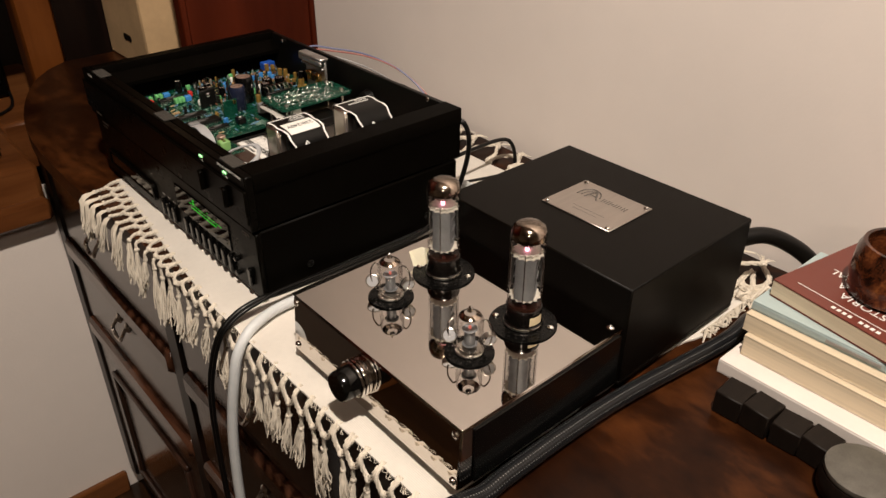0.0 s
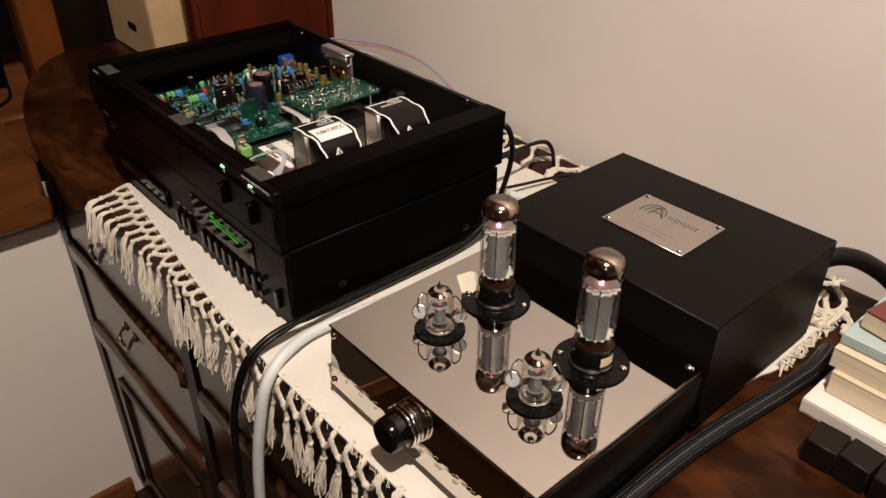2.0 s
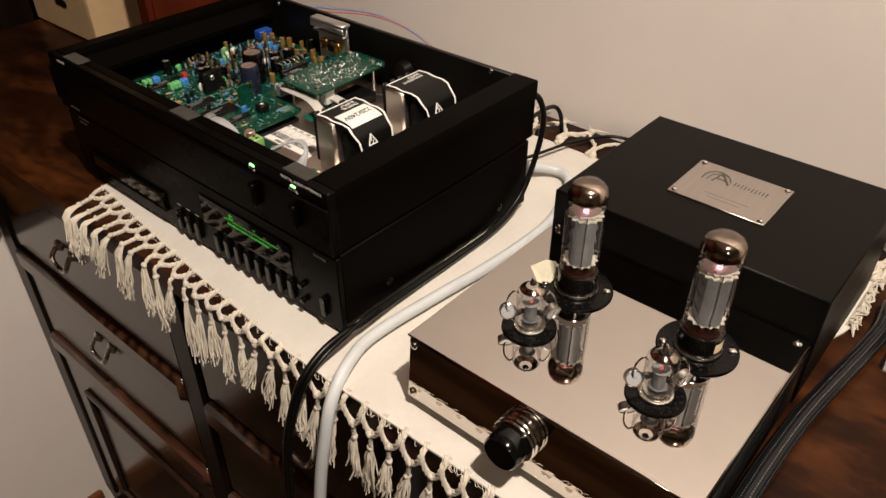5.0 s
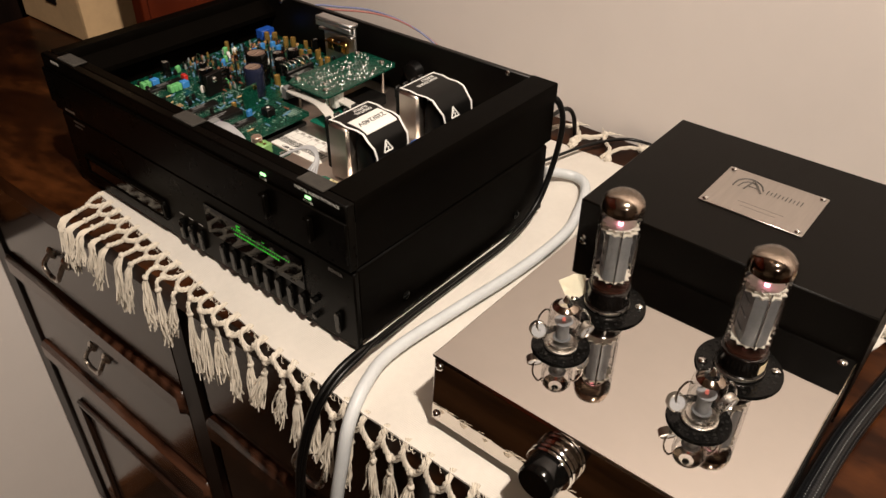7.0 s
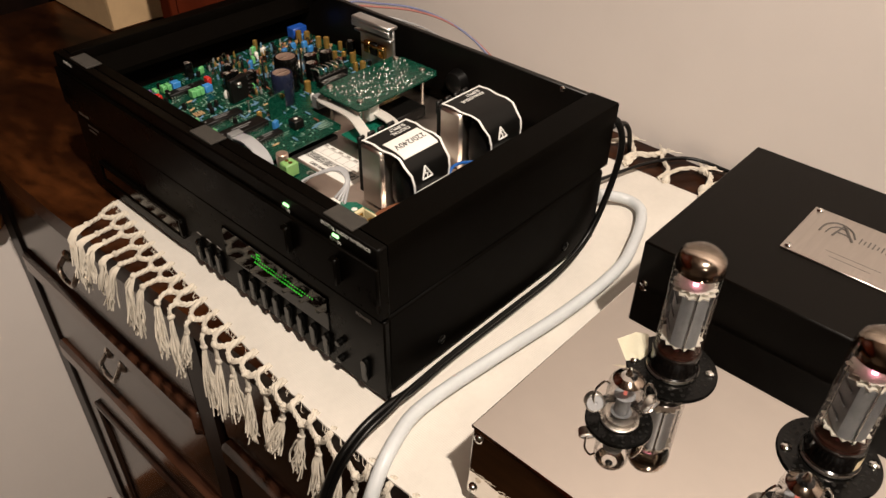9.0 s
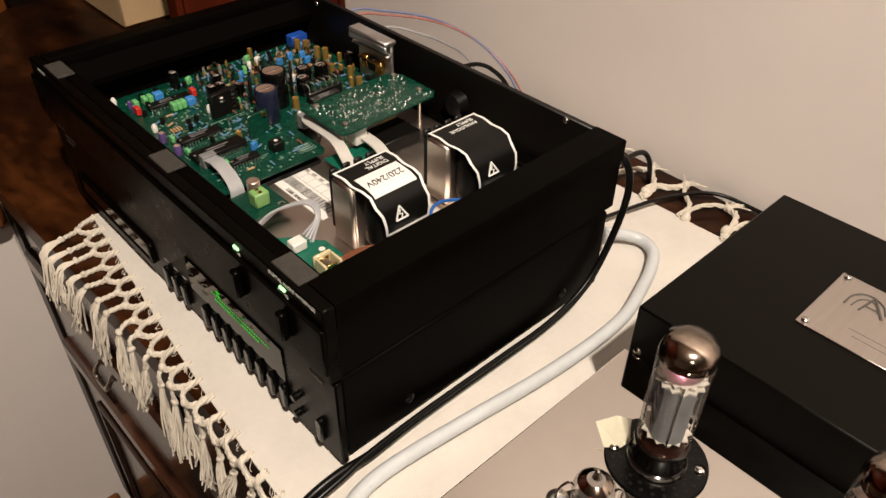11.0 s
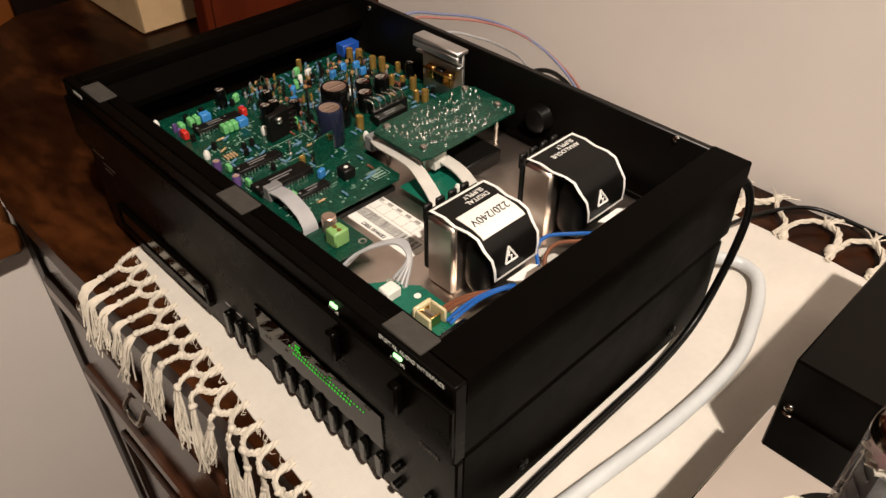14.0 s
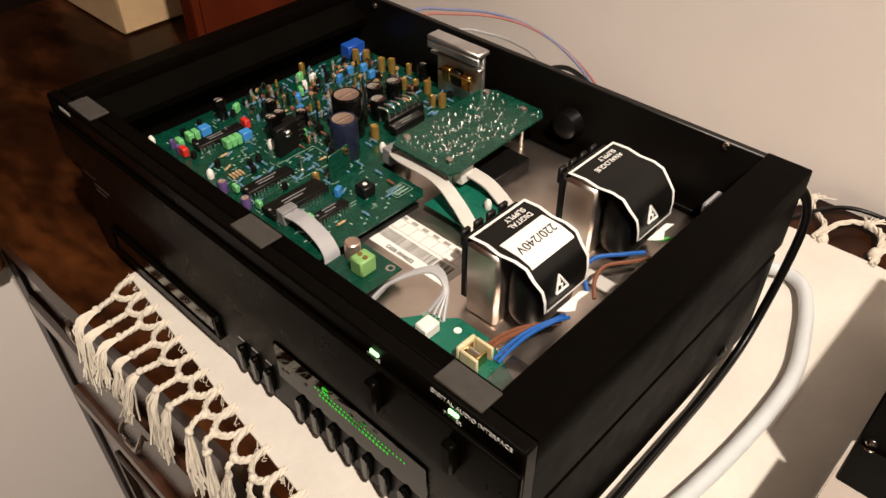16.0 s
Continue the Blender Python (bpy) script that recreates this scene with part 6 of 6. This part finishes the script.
for name, material, pts in (("blue_wire", mat("slate_blue_wire", (0.16, 0.18, 0.30), 0.4, vary=0.1, scale=60), [(0.266, 0.372, 0.955), (0.295, 0.362, 0.972), (0.331, 0.354, 0.964), (0.370, 0.339, 0.953), (0.405, 0.323, 0.935), (0.428, 0.300, 0.914), (0.438, 0.272, 0.890), (0.440, 0.250, 0.866), (0.438, 0.225, TOP + 0.003)]),
                            ("red_wire", WIRE_RED, [(0.266, 0.369, 0.950), (0.297, 0.359, 0.967), (0.333, 0.351, 0.960), (0.373, 0.336, 0.949), (0.408, 0.320, 0.932), (0.431, 0.297, 0.911), (0.442, 0.268, 0.887), (0.444, 0.246, 0.863), (0.442, 0.220, TOP + 0.003)]),
                            ("grey_wire", RIBBON_G, [(0.266, 0.330, 0.950), (0.300, 0.318, 0.966), (0.345, 0.312, 0.948), (0.385, 0.318, 0.924), (0.420, 0.322, 0.898), (0.436, 0.310, 0.870), (0.438, 0.290, TOP + 0.003)]),
                            ("black_wire", RUBBER, [(0.266, 0.30, 0.880), (0.320, 0.285, 0.905), (0.370, 0.262, 0.924), (0.395, 0.245, 0.910), (0.405, 0.225, 0.880), (0.41, 0.20, TOP + 0.006)])):
    solo(name, tube(pts, 0.0013 if name != "black_wire" else 0.0024, 8, 8), material, "thin " + name.replace("_", " ") + " looping behind the units", "wire")
solo("black_cable", tube([(0.266, 0.040, 0.872), (0.300, 0.050, 0.866), (0.350, 0.046, 0.860), (0.405, 0.032, 0.858), (0.448, 0.006, 0.857), (0.459, -0.035, 0.854), (0.458, -0.110, 0.852), (0.456, -0.16, 0.8515)], 0.0019, 10, 7), RUBBER, "thin black cable running to the wall", "cable")
solo("black_cable", tube([(0.264, 0.050, 0.900), (0.330, 0.062, 0.897), (0.400, 0.068, 0.893), (0.420, 0.065, 0.880), (0.425, 0.062, TOP + 0.004)], 0.0026, 10, 7), RUBBER, "short black cable bent down behind the units", "cable")

# ---- books and small wooden things ----


def book(x0, x1, y0, y1, z0, z1, cover, label, spine_at=None, cover_t=0.0014, page=PAGES, group="stacked books", pivot=None):
    """A closed book: two boards, a block of pages set back, and a spine on one side."""
    b = thing("book", (*(pivot or ((x0 + x1) / 2, (y0 + y1) / 2)), z0), label, "book", group)
    part("back_cover", box(x0, x1, y0, y1, z0 + 0.0001, z0 + cover_t, 0.0004, segments=1), cover, b)
    part("front_cover", box(x0, x1, y0, y1, z1 - cover_t, z1 - 0.0001, 0.0004, segments=1), cover, b)
    inset = 0.0003
    ex = {"x0": (0.0018, inset), "x1": (inset, 0.0018)}.get(spine_at, (inset, inset))
    part("page_block", box(x0 + ex[0], x1 - ex[1], y0 + inset, y1 - inset, z0 + cover_t + 0.0001, z1 - cover_t - 0.0001, 0.0003, segments=1), page, b, "yellowed page edges")
    if spine_at == "x0":
        part("spine", box(x0 - 0.0004, x0 + 0.0016, y0, y1, z0 + cover_t + 0.0001, z1 - cover_t - 0.0001, 0.0005, segments=1), cover, b)
    return b


BX = 0.276
book(0.2560, 0.4180, -0.600, -0.3560, TOP, 0.8615, PINKWHITE, "white hardback book at the bottom of the stack", "x0")
book(BX, 0.4140, -0.575, -0.3640, 0.8616, 0.8830, IVORY, "yellowed paperback book lying in the stack")
book(BX + 0.006, 0.4200, -0.578, -0.3580, 0.8831, 0.9010, IVORY, "yellowed paperback with a pale edge in the stack")
b3 = book(BX + 0.014, 0.4150, -0.570, -0.3580, 0.9011, 0.9105, PALEBLUE, "thin pale blue paperback lying in the stack", "x0")
part("spine_bar", box(BX + 0.0130, BX + 0.0136, -0.470, -0.425, 0.9045, 0.9072), FADED, b3, "", None)
b4 = book(0.3080, 0.4600, -0.600, -0.3630, 0.9106, 0.9280, MAROON, "thick maroon book with white lettering atop the stack", pivot=(0.3080, -0.3630))
b4.rotation_euler = (0, 0, radians(-10))
part("cover_rule", box(0.3210, 0.3217, -0.560, -0.3780, 0.9280, 0.9283), LABEL_WHITE, b4, "", None)
lettering("cover_lettering", "STORIA", 0.0125, (0.3412, -0.4510, 0.9282), (0, 1, 0), (-1, 0, 0), LABEL_WHITE, b4, "LEFT")
lettering("cover_lettering", "RA", 0.0125, (0.3535, -0.4140, 0.9282), (0, 1, 0), (-1, 0, 0), LABEL_WHITE, b4, "LEFT")
lettering("cover_lettering", "DIAL", 0.0125, (0.3680, -0.4080, 0.9282), (0, 1, 0), (-1, 0, 0), LABEL_WHITE, b4, "LEFT")
for k in range(9):
    if k != 4:
        part("author_bar", box(0.3132, 0.3168, -0.4590 + 0.0050 * k, -0.4558 + 0.0050 * k, 0.9280, 0.9283), LABEL_WHITE, b4, "", None)
solo("wooden_cup", lathe([(0, 0), (0.029, 0), (0.033, 0.003), (0.035, 0.020), (0.034, 0.042), (0.031, 0.049), (0.028, 0.049), (0.030, 0.030), (0.028, 0.010), (0, 0.008)], (0.357, -0.440, 0.9284), 36), BURL, "polished burl wood cup standing on the top book", "cup")
chain = thing("wooden_block_row", (0.222, -0.43, TOP), "row of jointed blackened wooden blocks lying on the tabletop", "ornament")
for i in range(4):
    y1 = -0.3800 - 0.0245 * i
    m = Matrix.Translation((0.222, y1 - 0.012, 0)) @ Matrix.Rotation(radians((3, -3, 4, -5)[i]), 4, "Z")
    part("block", box(-0.014 + 0.001 * i, 0.013, -0.0118, 0.0118, TOP + 0.0005, 0.8690 + (0, 0.0012, -0.001, 0.0005)[i], 0.0009, turn=m), BLOCKWOOD, chain, "blackened wooden block")
pot = thing("stone_disc_pot", (0.208, -0.502, TOP), "low black round pot with a grey stone disc lid", "pot")
part("pot_body", lathe([(0, 0.0003), (0.024, 0.0003), (0.0285, 0.006), (0.0290, 0.016), (0.0275, 0.0225), (0, 0.0225)], (0.208, -0.502, TOP), 36), BLOCKWOOD, pot)
part("disc", lathe([(0, 0.0285), (0.0240, 0.0285), (0.0270, 0.0275), (0.0275, 0.0245), (0.0265, 0.0226), (0, 0.0226)], (0.208, -0.502, TOP), 40), STONE, pot, "grey stone disc")

# ---- box at the far end of the sideboard ----
bx = thing("board_box", (0.245, 0.85, TOP), "tall beige board box with a dark slot at the sideboard's end", "box")
part("shell", box(0.2060, 0.2950, 0.768, 0.955, TOP + 0.0005, 1.26, 0.003), BEIGE, bx)
part("slot", prism([(0.006 * math.cos(a) + (0.862 if math.cos(a) > 0 else 0.838), 0.006 * math.sin(a) + 0.896) for a in [2 * math.pi * k / 20 for k in range(20)]], 0, 0.0008,
                   turn=Matrix(((0, 0, -1, 0.2058), (1, 0, 0, 0), (0, 1, 0, 0), (0, 0, 0, 1)))), CHIP, bx, "dark hand slot")
